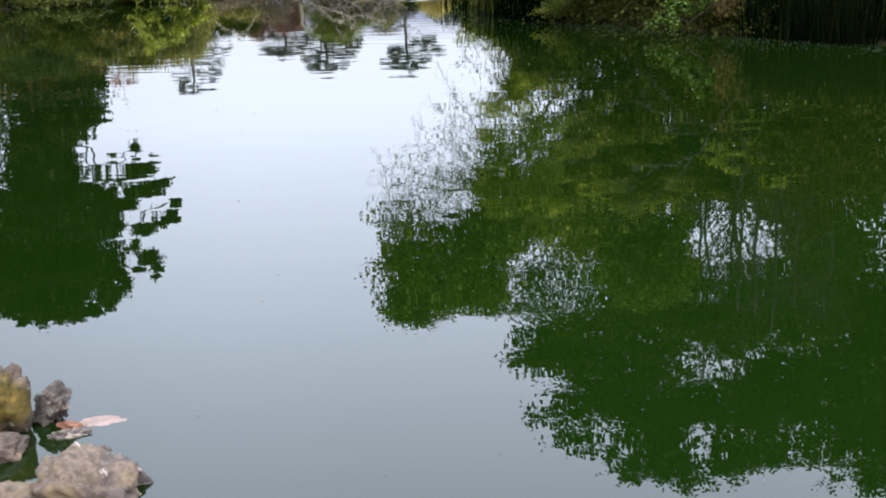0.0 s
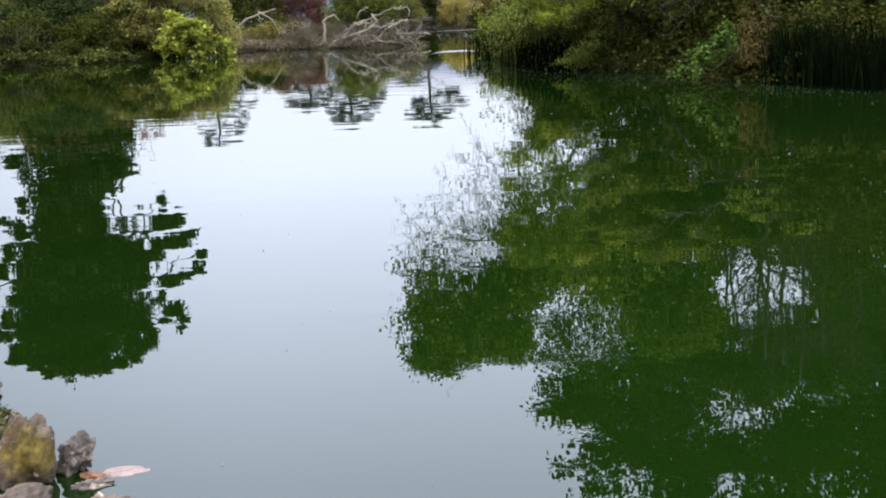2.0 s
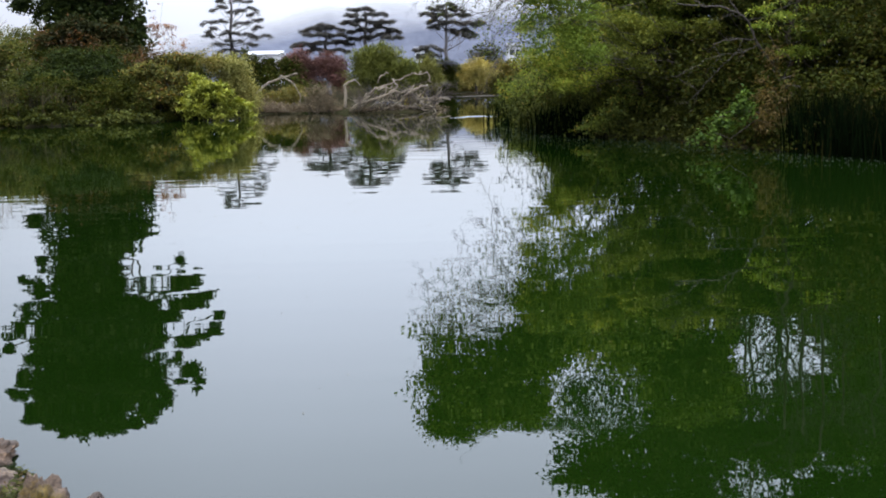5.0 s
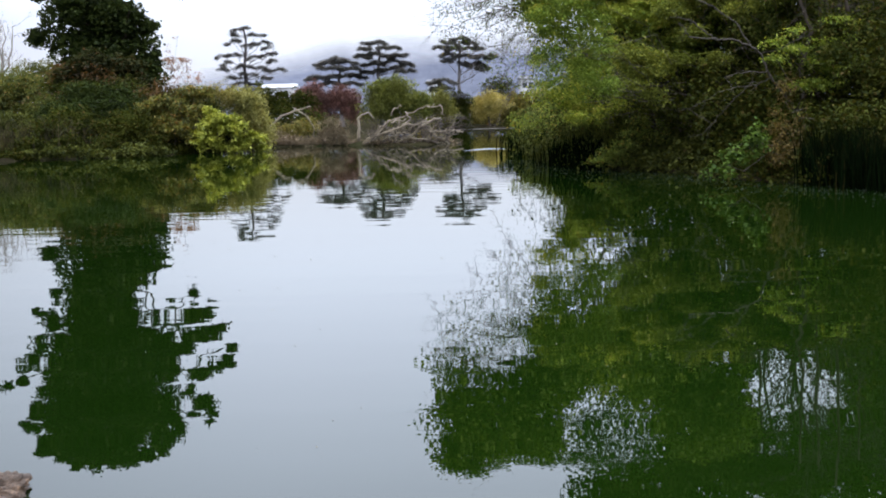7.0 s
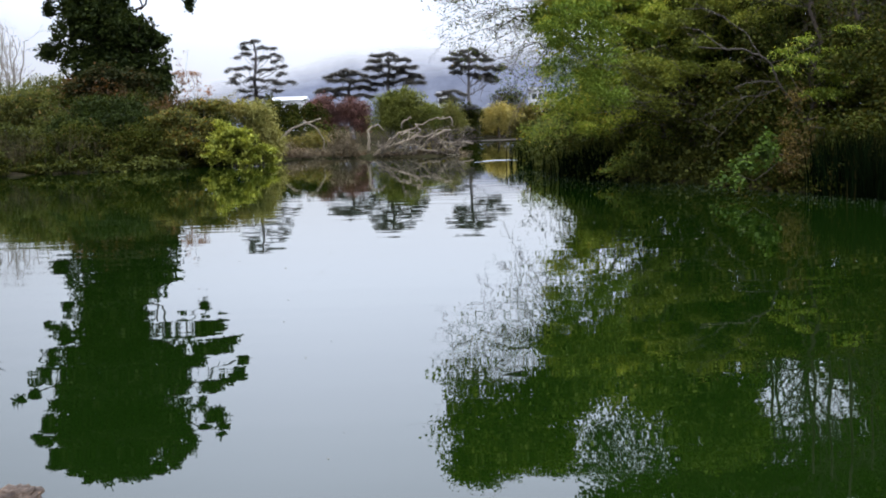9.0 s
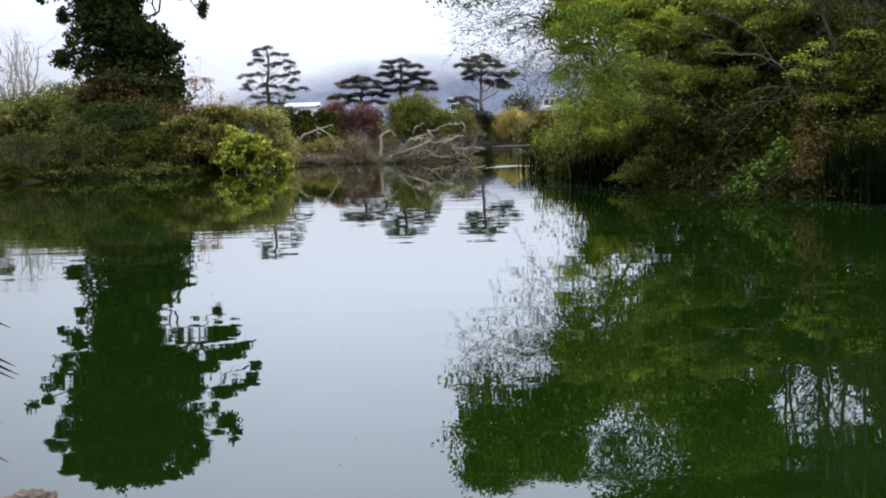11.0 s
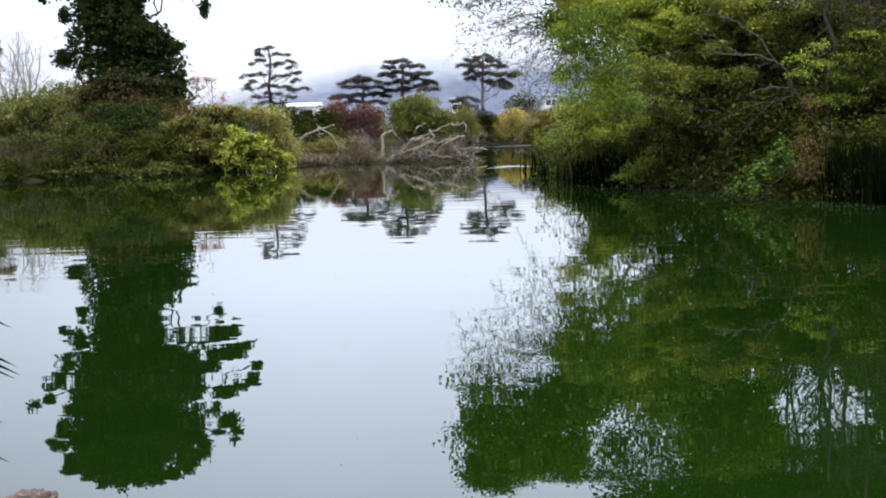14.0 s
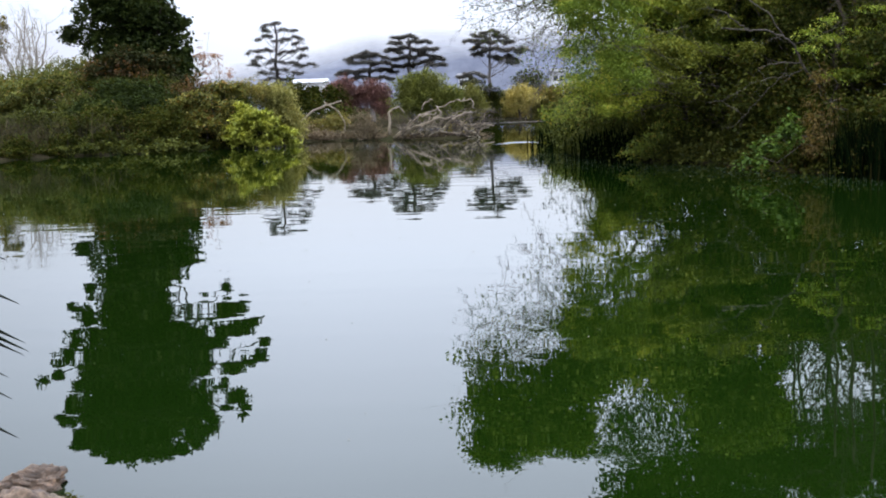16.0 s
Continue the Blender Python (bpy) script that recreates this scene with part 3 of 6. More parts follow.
IVY_RIM += [(-24.62, 84, 22.70, 0.55, 0.5, 0.45), (-23.40, 84, 22.55, 0.55, 0.5, 0.45), (-22.12, 84, 22.35, 0.55, 0.5, 0.4), (-20.94, 84, 22.5, 0.55, 0.5, 0.45), (-19.69, 84, 22.06, 0.55, 0.5, 0.45), (-18.64, 84, 21.55, 0.55, 0.5, 0.45), (-26.57, 84, 21.51, 0.55, 0.5, 0.45), (-25.60, 84, 22.17, 0.55, 0.5, 0.45)]
IVY_LIMBS = [
    ((-19.63, 84.0, 13.77), (-15.78, 84.0, 10.25)),
    ((-19.32, 84.0, 15.41), (-13.67, 84.0, 12.94)),
    ((-18.58, 84.0, 16.65), (-13.18, 84.0, 14.58)),
    ((-18.62, 84.0, 17.47), (-14.94, 84.0, 19.64)),
    ((-19.35, 84.0, 12.16), (-16.93, 84.0, 11.83)),
    ((-18.81, 84.0, 13.39), (-15.54, 84.0, 11.87)),
    ((-24.43, 84.0, 13.62), (-29.04, 84.0, 16.94)),
    ((-24.69, 84.0, 18.1), (-28.04, 84.0, 20.26)),
    ((-24.32, 84.0, 15.25), (-27.03, 84.0, 11.51)),
    ((-19.74, 84.0, 15.8), (-15.21, 84.0, 13.5)),
    ((-19.52, 84.0, 10.13), (-18.41, 84.0, 13.4)),
    ((-19.2, 84.0, 10.14), (-17.63, 84.0, 13.83)),
]
ivy_tree = tree("ivy_tree", "tall tree wrapped in dark ivy on the far bank", (-21.3, 84.0), (-22.0, 84.0, 21.5), 0.75,
                IVY_COLUMN + IVY_CROWN, 250000, 0.22, IVY, 11, limbs=16, per=12, spread=0.15, width=0.8, shell=3.0)
rng = np.random.default_rng(12)
spray_puffs = IVY_SPRAYS + IVY_LEFT + IVY_RIM
part("spray_foliage", quads_mesh("spray_foliage", leaf_quads(rng, puff_points(rng, spray_puffs, 46000, 10, 0.12, 2.0), 0.2, 0.8, 0.3), IVY), ivy_tree)
for a, b in IVY_LIMBS:
    g = Geo()
    pts = bow(a, b, rng.uniform(-0.1, 0.1), rng, 8, 0.08)
    g.tube(pts, 0.085, 0.03, 5)
    for k in range(2, 6 if b[0] > -20 else 2):
        twigs(g, rng, pts[k], (np.array(b) - np.array(a)) * 0.3 + rng.normal(size=3) * 0.8, rng.uniform(0.5, 0.9), 0.028, 1, 0.7, 3)
    part("limb", g.mesh("limb", BARK), ivy_tree)

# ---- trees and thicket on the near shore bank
# Gap places follow sight lines from the mirrored eye, not the crowns' growth.
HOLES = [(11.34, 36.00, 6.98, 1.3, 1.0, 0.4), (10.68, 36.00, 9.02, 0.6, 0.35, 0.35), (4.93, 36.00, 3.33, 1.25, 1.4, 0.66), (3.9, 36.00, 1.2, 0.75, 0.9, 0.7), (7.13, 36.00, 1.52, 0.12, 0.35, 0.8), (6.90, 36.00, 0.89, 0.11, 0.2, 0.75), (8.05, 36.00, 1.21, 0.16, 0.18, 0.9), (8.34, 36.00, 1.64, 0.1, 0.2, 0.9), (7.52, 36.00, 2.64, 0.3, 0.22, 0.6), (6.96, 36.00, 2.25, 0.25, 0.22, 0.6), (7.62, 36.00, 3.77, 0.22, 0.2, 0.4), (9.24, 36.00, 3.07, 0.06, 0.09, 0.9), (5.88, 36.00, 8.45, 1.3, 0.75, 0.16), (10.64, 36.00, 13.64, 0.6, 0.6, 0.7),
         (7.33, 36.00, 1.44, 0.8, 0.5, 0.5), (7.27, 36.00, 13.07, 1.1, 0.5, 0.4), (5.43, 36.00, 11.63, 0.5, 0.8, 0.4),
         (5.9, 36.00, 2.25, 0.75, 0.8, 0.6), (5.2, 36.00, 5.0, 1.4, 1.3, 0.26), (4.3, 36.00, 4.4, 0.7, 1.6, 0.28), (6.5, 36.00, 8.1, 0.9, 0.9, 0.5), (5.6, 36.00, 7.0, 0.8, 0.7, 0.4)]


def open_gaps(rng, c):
    """Sky gaps in the crowns, cut along lines from the eye mirrored under water."""
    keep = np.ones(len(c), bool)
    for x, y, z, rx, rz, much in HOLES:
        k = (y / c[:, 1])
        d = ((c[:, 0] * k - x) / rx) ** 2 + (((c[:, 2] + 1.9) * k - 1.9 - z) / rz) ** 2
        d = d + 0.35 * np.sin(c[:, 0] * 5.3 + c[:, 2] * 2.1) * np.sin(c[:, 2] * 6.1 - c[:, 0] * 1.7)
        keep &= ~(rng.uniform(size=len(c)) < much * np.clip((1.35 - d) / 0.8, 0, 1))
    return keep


HIGH = [
    (7.35, 43.00, 12.71, 1.92, 1.76, 1.36), (10.20, 43.00, 13.75, 2.49, 2.20, 2.15), (8.68, 43.00, 15.06, 2.03, 1.76, 1.58, 0.8), (11.36, 43.00, 16.35, 2.26, 1.98, 1.81),
    (13.80, 43.00, 15.77, 2.49, 2.20, 1.92), (16.22, 43.00, 14.72, 2.71, 2.20, 2.15), (18.77, 43.00, 16.01, 2.49, 2.20, 2.49), (21.82, 43.00, 17.12, 3.16, 2.64, 2.71),
    (19.70, 43.00, 12.80, 2.94, 2.64, 2.94), (10.37, 43.00, 11.05, 2.49, 2.20, 2.03), (17.77, 43.00, 10.46, 1.81, 1.98, 2.71), (22.78, 43.00, 12.02, 3.39, 2.64, 4.52)]
HIGH_EDGE = [(11.85, 43.00, 17.92, 1.02, 0.99, 0.51), (10.04, 43.00, 17.59, 1.02, 0.88, 0.40, 0.7), (7.59, 43.00, 16.28, 0.90, 0.88, 0.56, 0.6), (6.06, 43.00, 13.10, 0.68, 0.66, 0.56, 0.8),
             (14.09, 43.00, 17.68, 1.02, 0.88, 0.45), (15.67, 43.00, 17.40, 1.02, 0.88, 0.45), (6.48, 43.00, 15.41, 0.56, 0.55, 0.45, 0.5), (19.98, 43.00, 18.71, 1.02, 0.88, 0.56)]
tree("spreading_tree", "tall spreading tree above the bank, leaves coloured as shaded undersides", (14.2, 44.0), (14.0, 43.0, 14.5), 0.13,
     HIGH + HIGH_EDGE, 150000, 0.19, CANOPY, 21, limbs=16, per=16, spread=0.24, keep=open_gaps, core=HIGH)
MIDDLE = [
    (5.44, 36.00, 5.90, 1.9, 1.5, 1.2), (7.57, 36.00, 6.69, 2.2, 1.7, 1.6), (7.37, 36.00, 4.72, 2.2, 1.7, 1.5), (9.48, 36.00, 4.62, 2.0, 1.7, 1.5),
    (11.96, 36.00, 4.34, 2.4, 1.9, 1.5), (14.51, 36.00, 5.14, 2.4, 1.9, 2.0), (17.25, 36.00, 5.41, 2.8, 2.0, 3.0), (8.84, 36.00, 7.65, 1.5, 1.4, 1.4),
    (4.75, 36.00, 3.94, 1.0, 1.0, 0.7, 0.45), (5.44, 36.00, 2.75, 1.2, 1.0, 0.7, 0.35), (4.05, 36.00, 4.96, 1.0, 1.0, 0.55, 0.7), (14.45, 37.00, 7.18, 1.3, 1.2, 1.2)]
AROUND_GAP = [(10.40, 40.00, 7.72, 0.8, 1.0, 1.2), (10.87, 40.00, 10.61, 1.1, 1.0, 1.0, 1.7), (12.93, 40.00, 11.33, 1.4, 1.0, 1.1, 1.7), (15.17, 40.00, 11.00, 1.3, 1.0, 1.2, 1.7), (15.44, 40.00, 8.32, 0.9, 1.0, 1.2),
              (12.54, 40.00, 6.20, 1.8, 1.2, 0.6), (12.82, 40.00, 8.42, 1.4, 1.0, 1.2, 0.5),
              (11.82, 40.0, 9.53, 0.75, 0.8, 0.6), (12.89, 40.0, 9.47, 0.75, 0.8, 0.6), (13.96, 40.0, 9.60, 0.75, 0.8, 0.6), (13.38, 40.0, 10.28, 0.75, 0.8, 0.6), (12.21, 40.0, 10.34, 0.75, 0.8, 0.6)]
GAP_RIM = [(15.38, 40.00, 7.10, 0.9, 1.0, 0.9, 2.0), (14.91, 40.00, 9.95, 1.0, 1.0, 0.9, 2.0), (16.46, 40.00, 8.36, 1.1, 1.0, 1.3, 2.0), (13.52, 40.00, 10.72, 1.1, 1.0, 0.8, 2.0), (11.89, 40.00, 10.86, 1.1, 1.0, 0.8, 2.0), (10.54, 40.00, 9.56, 0.8, 1.0, 1.0, 2.0), (11.21, 40.00, 6.91, 0.55, 0.8, 0.45, 1.6), (14.01, 40.00, 6.97, 0.5, 0.8, 0.4, 1.6), (14.30, 40.00, 9.09, 0.4, 0.7, 0.4, 1.2), (11.34, 40.00, 9.39, 0.4, 0.7, 0.4, 1.2), (12.76, 40.00, 6.76, 0.5, 0.7, 0.25, 0.9)]
LINK = [(5.64, 40.00, 9.98, 0.8, 0.8, 0.7, 0.5), (6.44, 40.00, 9.19, 1.0, 0.8, 0.8, 0.5), (7.24, 40.00, 10.66, 1.0, 0.8, 0.8, 0.6), (7.03, 40.00, 7.80, 1.0, 0.8, 0.6, 0.6), (8.85, 40.00, 10.52, 1.2, 1.0, 1.0)]
LACE = [(5.38, 38, 8.41, 0.63, 0.64, 0.72), (6.48, 38, 8.26, 0.72, 0.64, 0.72), (5.91, 38, 9.36, 0.8, 0.56, 0.63), (7.01, 38, 9.21, 0.63, 0.64, 0.72), (4.81, 38, 9.33, 0.54, 0.4, 0.45), (7.57, 38, 8.48, 0.45, 0.56, 0.63)]
LEFT_CLUMP = [(1.90, 36.00, 7.56, 1.5, 1.2, 1.25), (3.49, 36.00, 7.08, 1.4, 1.2, 1.2), (0.99, 36.00, 8.62, 0.7, 0.8, 0.5), (1.51, 36.00, 9.01, 0.6, 0.6, 0.5),
              (3.65, 36.00, 8.36, 0.8, 0.8, 0.6), (2.59, 36.00, 8.32, 0.8, 0.8, 0.5), (0.86, 36.00, 7.16, 0.6, 0.6, 0.6, 0.6), (1.24, 36.00, 6.10, 0.9, 0.8, 0.4, 0.4),
              (4.38, 36.00, 6.22, 1.3, 1.1, 1.0)]
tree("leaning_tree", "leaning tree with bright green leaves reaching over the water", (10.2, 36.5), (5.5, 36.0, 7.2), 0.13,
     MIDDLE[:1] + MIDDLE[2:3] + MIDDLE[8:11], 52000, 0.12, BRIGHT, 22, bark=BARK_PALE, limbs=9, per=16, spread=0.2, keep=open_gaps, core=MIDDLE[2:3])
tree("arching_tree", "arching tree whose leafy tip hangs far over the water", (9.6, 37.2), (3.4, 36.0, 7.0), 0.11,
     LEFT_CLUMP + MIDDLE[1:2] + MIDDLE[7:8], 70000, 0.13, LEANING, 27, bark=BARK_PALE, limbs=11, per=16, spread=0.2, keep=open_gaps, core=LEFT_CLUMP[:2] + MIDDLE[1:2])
tree("upright_tree", "upright tree behind the leaning tree, leaves coloured as shaded undersides", (12.6, 41.0), (12.9, 40.0, 11.0), 0.12,
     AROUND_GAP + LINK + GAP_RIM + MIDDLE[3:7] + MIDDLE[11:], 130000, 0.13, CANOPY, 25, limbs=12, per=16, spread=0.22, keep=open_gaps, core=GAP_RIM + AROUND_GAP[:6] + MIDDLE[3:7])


def bare_boughs():
    """Leafless drooping twigs at the tip of the thicket."""
    rng = np.random.default_rng(5)
    ob = thing("bare_tree", (6.5, 37.5, gz(6.5, 37.5)), "leafless grey tree with fine drooping twigs", "tree")
    g = Geo()
    g.tube(bow((6.5, 37.5, 0), (5.0, 37.0, 5.4), 0.03, rng, 8), 0.06, 0.035, 8)
    part("trunk", g.mesh("trunk", BARK_PALE), ob)
    fg = Geo()
    for e in ((0.67, 36.00, 5.02), (1.83, 36.00, 3.24), (2.71, 36.00, 2.07), (1.21, 36.00, 4.34), (1.97, 36.00, 4.89), (0.90, 36.00, 5.91), (2.68, 36.00, 3.70), (1.99, 36.00, 4.02), (1.44, 36.00, 5.22), (3.55, 36.00, 3.38), (3.18, 36.00, 4.76), (2.53, 36.00, 2.66), (1.1, 36.0, 4.75), (1.7, 36.0, 5.6), (0.8, 36.0, 5.45)):
        e = np.array(e)
        s = np.array((5.0, 37.0, 5.0)) + rng.normal(size=3) * 0.4
        lg = Geo()
        pts = bow(s, e, 0.1, rng, 9, 0.05)
        lg.tube(pts, 0.026, 0.007, 5)
        part("limb", lg.mesh("limb", TWIG), ob)
        for i in range(2, 9):
            for _ in range(2):
                twigs(fg, rng, pts[i], (e - s) * 0.25 + rng.normal(size=3) * 0.7 + np.array((0, 0, -0.15)), rng.uniform(0.4, 0.85), 0.0085, 2, 0.6, 4, -0.03)
    part("twig_mass", fg.mesh("twig_mass", TWIG), ob, kind="stuff")
    buds = [(1.46, 36.00, 4.35, 0.9, 0.7, 0.9), (2.68, 36.00, 3.52, 0.9, 0.7, 1.0), (3.56, 36.00, 2.69, 0.7, 0.6, 0.8), (0.91, 36.00, 5.56, 0.7, 0.6, 0.5), (2.48, 36.00, 5.08, 0.9, 0.7, 0.6), (1.19, 36, 5.29, 0.68, 0.61, 0.68), (2.4, 36, 4.98, 0.76, 0.69, 0.76), (3.27, 36, 4.31, 0.59, 0.61, 0.68), (1.86, 36, 6.01, 0.85, 0.38, 0.42), (2.89, 36, 5.87, 0.68, 0.46, 0.51), (1, 36, 5.98, 0.59, 0.3, 0.34), (4.4, 36.2, 3.9, 0.7, 0.5, 0.9, 1.6), (5.1, 36.4, 3.0, 0.6, 0.5, 0.8, 1.6), (5.3, 36.4, 4.3, 0.6, 0.5, 0.6, 1.6)]
    part("bud_mass", quads_mesh("bud_mass", leaf_quads(rng, puff_points(rng, buds, 5200, 5, 0.16), 0.07, 0.5, 0.3), MIDGREEN), ob, kind="stuff")


bare_boughs()

shrub("lacy_tree", "thinly leaved treetop between the crowns", LACE, 7500, 0.1, CANOPY, 26, "tree", 5, 0.2, stem_mat=BARK, stems=22, stem_r=0.03, root=(8.6, 39.5))

# low thicket along the near shore, and bushes further along it
shrub("thicket", "dense deep green thicket hanging over the water's edge",
      [(9.3, 32.5, 1.6, 2.4, 1.5, 1.8), (7.6, 36.0, 1.5, 1.8, 1.6, 1.6), (12.0, 31.0, 2.0, 2.6, 1.8, 2.4), (14.5, 29.0, 2.2, 2.6, 1.8, 2.6), (9.5, 36.5, 3.6, 3.0, 1.6, 1.8), (13.0, 34.5, 4.6, 3.0, 1.8, 1.8)],
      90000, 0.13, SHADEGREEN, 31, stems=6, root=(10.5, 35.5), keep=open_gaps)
RIGHT_SHORE = [(5.2, 58.0), (4.8, 52.0), (4.7, 47.0), (4.7, 43.0), (5.1, 39.5), (5.8, 36.3), (6.7, 34.6), (7.7, 33.2), (8.2, 31.2), (8.7, 29.0), (9.5, 27.5), (10.6, 26.0), (11.8, 23.6)]
# Nearer shrubs take the darker leaf: shade under the canopy, put into colour.
for i, (x, y) in enumerate(RIGHT_SHORE):
    shrub("shore_shrub", "dark green shrub drooping into the water", [(x + 0.35, y + 0.3, 0.5, 1.0, 1.3, 0.75), (x + 0.9, y + 0.6, 1.1, 1.0, 1.2, 0.8), (x + 0.1, y, 0.25, 0.8, 1.1, 0.35)],
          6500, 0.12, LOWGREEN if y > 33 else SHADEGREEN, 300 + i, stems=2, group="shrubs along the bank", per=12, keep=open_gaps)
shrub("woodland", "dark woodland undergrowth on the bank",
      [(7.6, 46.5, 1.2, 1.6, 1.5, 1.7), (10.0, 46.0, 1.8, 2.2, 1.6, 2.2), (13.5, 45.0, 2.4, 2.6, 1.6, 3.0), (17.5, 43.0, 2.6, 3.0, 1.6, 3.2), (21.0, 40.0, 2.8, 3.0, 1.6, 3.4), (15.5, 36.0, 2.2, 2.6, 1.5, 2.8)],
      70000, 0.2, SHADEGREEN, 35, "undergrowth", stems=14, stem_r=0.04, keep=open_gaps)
for i, (x, y, top, lean) in enumerate([(11.2, 39.5, 12.5, 0.5), (12.2, 40.5, 13.5, -0.3), (13.2, 39.8, 12.0, 0.4), (12.9, 35.0, 9.0, 0.3), (14.6, 35.5, 9.5, -0.2), (10.2, 31.6, 8.0, 0.1), (11.35, 31.4, 8.5, -0.15), (10.95, 32.6, 8.5, 0.2)]):
    rng = np.random.default_rng(500 + i)
    ob = thing("slender_tree", (x, y, gz(x, y)), "slender dark-barked young tree on the bank", "tree", "young trees on the bank")
    line = bow((x, y, gz(x, y) - 0.1), (x + lean, y, top), 0.0, rng, 10, 0.02)
    g = Geo()
    g.tube(line, 0.075, 0.03, 7)
    part("trunk", g.mesh("trunk", BARK), ob)
    for k in range(14):
        g = Geo()
        twigs(g, rng, line[rng.integers(4, 9)], (rng.normal(), rng.normal() * 0.4, 0.7), rng.uniform(0.9, 2.0), 0.015, 2, 0.7, 5, 0.02)
        part("limb", g.mesh("limb", BARK), ob)
shrub("overhanging_bush", "green bush trailing branches over the water, leaves coloured as lit",
      tiers(1, [(4.04, 35, 5.36, 0.44, 0.9, 0.28), (4.86, 35, 5.19, 0.59, 0.9, 0.3), (5.59, 35, 5.36, 0.59, 0.9, 0.25), (6.66, 35, 4.89, 0.49, 0.9, 0.28), (4.46, 35, 4.67, 0.59, 0.9, 0.28), (5.78, 35, 4.53, 0.59, 0.9, 0.28),
                (6.85, 35, 4.4, 0.49, 0.9, 0.22), (4.06, 35, 4.2, 0.49, 0.9, 0.28), (5.13, 35, 4.07, 0.59, 0.9, 0.28), (4.3, 35, 3.66, 0.59, 0.9, 0.28), (5.47, 35, 3.72, 0.59, 0.9, 0.28), (3.99, 35, 3.28, 0.44, 0.9, 0.28),
                (4.72, 35, 3.09, 0.59, 0.9, 0.28), (4.18, 35, 2.74, 0.49, 0.9, 0.28), (4.96, 35, 2.52, 0.59, 0.9, 0.28), (5.55, 35, 2.85, 0.49, 0.9, 0.24), (4.46, 35, 2.25, 0.59, 0.9, 0.26), (5.64, 35, 2.01, 0.59, 0.9, 0.24),
                (5.04, 35, 1.74, 0.59, 0.9, 0.22), (3.73, 35, 4.64, 0.2, 0.9, 0.2), (3.78, 35, 2.51, 0.25, 0.9, 0.39)], 760, 0.16, 0.08),
      95000, 0.085, LITGREEN, 32, level=0.55, stems=14, spread=0.16, per=12, flat=0.6, droop=0.45, width=0.4, root=(9.8, 37.4), keep=open_gaps)
# Same bush in a darker leaf green, which paints the shade behind its edge.
shrub("inner_thicket", "inner leaves of the overhanging bush, coloured darker than its lit edge",
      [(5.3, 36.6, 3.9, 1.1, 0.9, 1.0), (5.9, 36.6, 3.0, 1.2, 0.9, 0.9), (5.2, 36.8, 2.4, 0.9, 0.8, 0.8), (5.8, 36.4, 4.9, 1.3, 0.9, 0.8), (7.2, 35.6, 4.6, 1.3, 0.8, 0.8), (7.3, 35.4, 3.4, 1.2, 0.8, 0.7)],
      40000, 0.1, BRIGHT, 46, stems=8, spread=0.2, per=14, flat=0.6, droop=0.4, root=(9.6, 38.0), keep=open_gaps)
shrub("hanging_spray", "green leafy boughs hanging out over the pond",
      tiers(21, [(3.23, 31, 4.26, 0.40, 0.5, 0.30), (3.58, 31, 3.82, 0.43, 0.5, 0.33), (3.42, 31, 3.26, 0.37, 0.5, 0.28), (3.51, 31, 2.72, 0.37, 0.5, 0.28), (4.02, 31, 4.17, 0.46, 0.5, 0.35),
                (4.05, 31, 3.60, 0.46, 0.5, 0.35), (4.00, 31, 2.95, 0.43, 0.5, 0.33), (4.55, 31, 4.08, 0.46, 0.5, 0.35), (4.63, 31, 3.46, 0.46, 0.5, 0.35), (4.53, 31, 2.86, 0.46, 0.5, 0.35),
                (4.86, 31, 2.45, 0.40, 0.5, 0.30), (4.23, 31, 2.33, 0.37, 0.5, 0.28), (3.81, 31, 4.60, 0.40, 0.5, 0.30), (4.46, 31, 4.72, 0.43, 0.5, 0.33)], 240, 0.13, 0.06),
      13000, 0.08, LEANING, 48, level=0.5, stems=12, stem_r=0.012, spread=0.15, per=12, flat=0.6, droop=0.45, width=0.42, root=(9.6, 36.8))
shrub("tiered_bush", "green bush with flat leafy layers behind the boughs, coloured dim",
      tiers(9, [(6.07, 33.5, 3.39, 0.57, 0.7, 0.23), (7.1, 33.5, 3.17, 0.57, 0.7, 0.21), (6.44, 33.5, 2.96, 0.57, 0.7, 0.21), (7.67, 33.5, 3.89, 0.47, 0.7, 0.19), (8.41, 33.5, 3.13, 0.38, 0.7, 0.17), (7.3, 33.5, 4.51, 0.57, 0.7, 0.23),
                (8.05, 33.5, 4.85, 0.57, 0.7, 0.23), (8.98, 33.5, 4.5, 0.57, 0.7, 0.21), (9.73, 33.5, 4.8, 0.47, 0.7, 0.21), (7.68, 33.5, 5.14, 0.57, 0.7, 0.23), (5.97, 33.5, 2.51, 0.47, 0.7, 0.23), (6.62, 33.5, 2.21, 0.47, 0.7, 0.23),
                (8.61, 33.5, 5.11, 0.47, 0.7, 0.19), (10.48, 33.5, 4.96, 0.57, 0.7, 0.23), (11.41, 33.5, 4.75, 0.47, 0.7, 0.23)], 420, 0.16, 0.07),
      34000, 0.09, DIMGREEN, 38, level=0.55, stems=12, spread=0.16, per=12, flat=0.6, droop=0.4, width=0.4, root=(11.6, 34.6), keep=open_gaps)
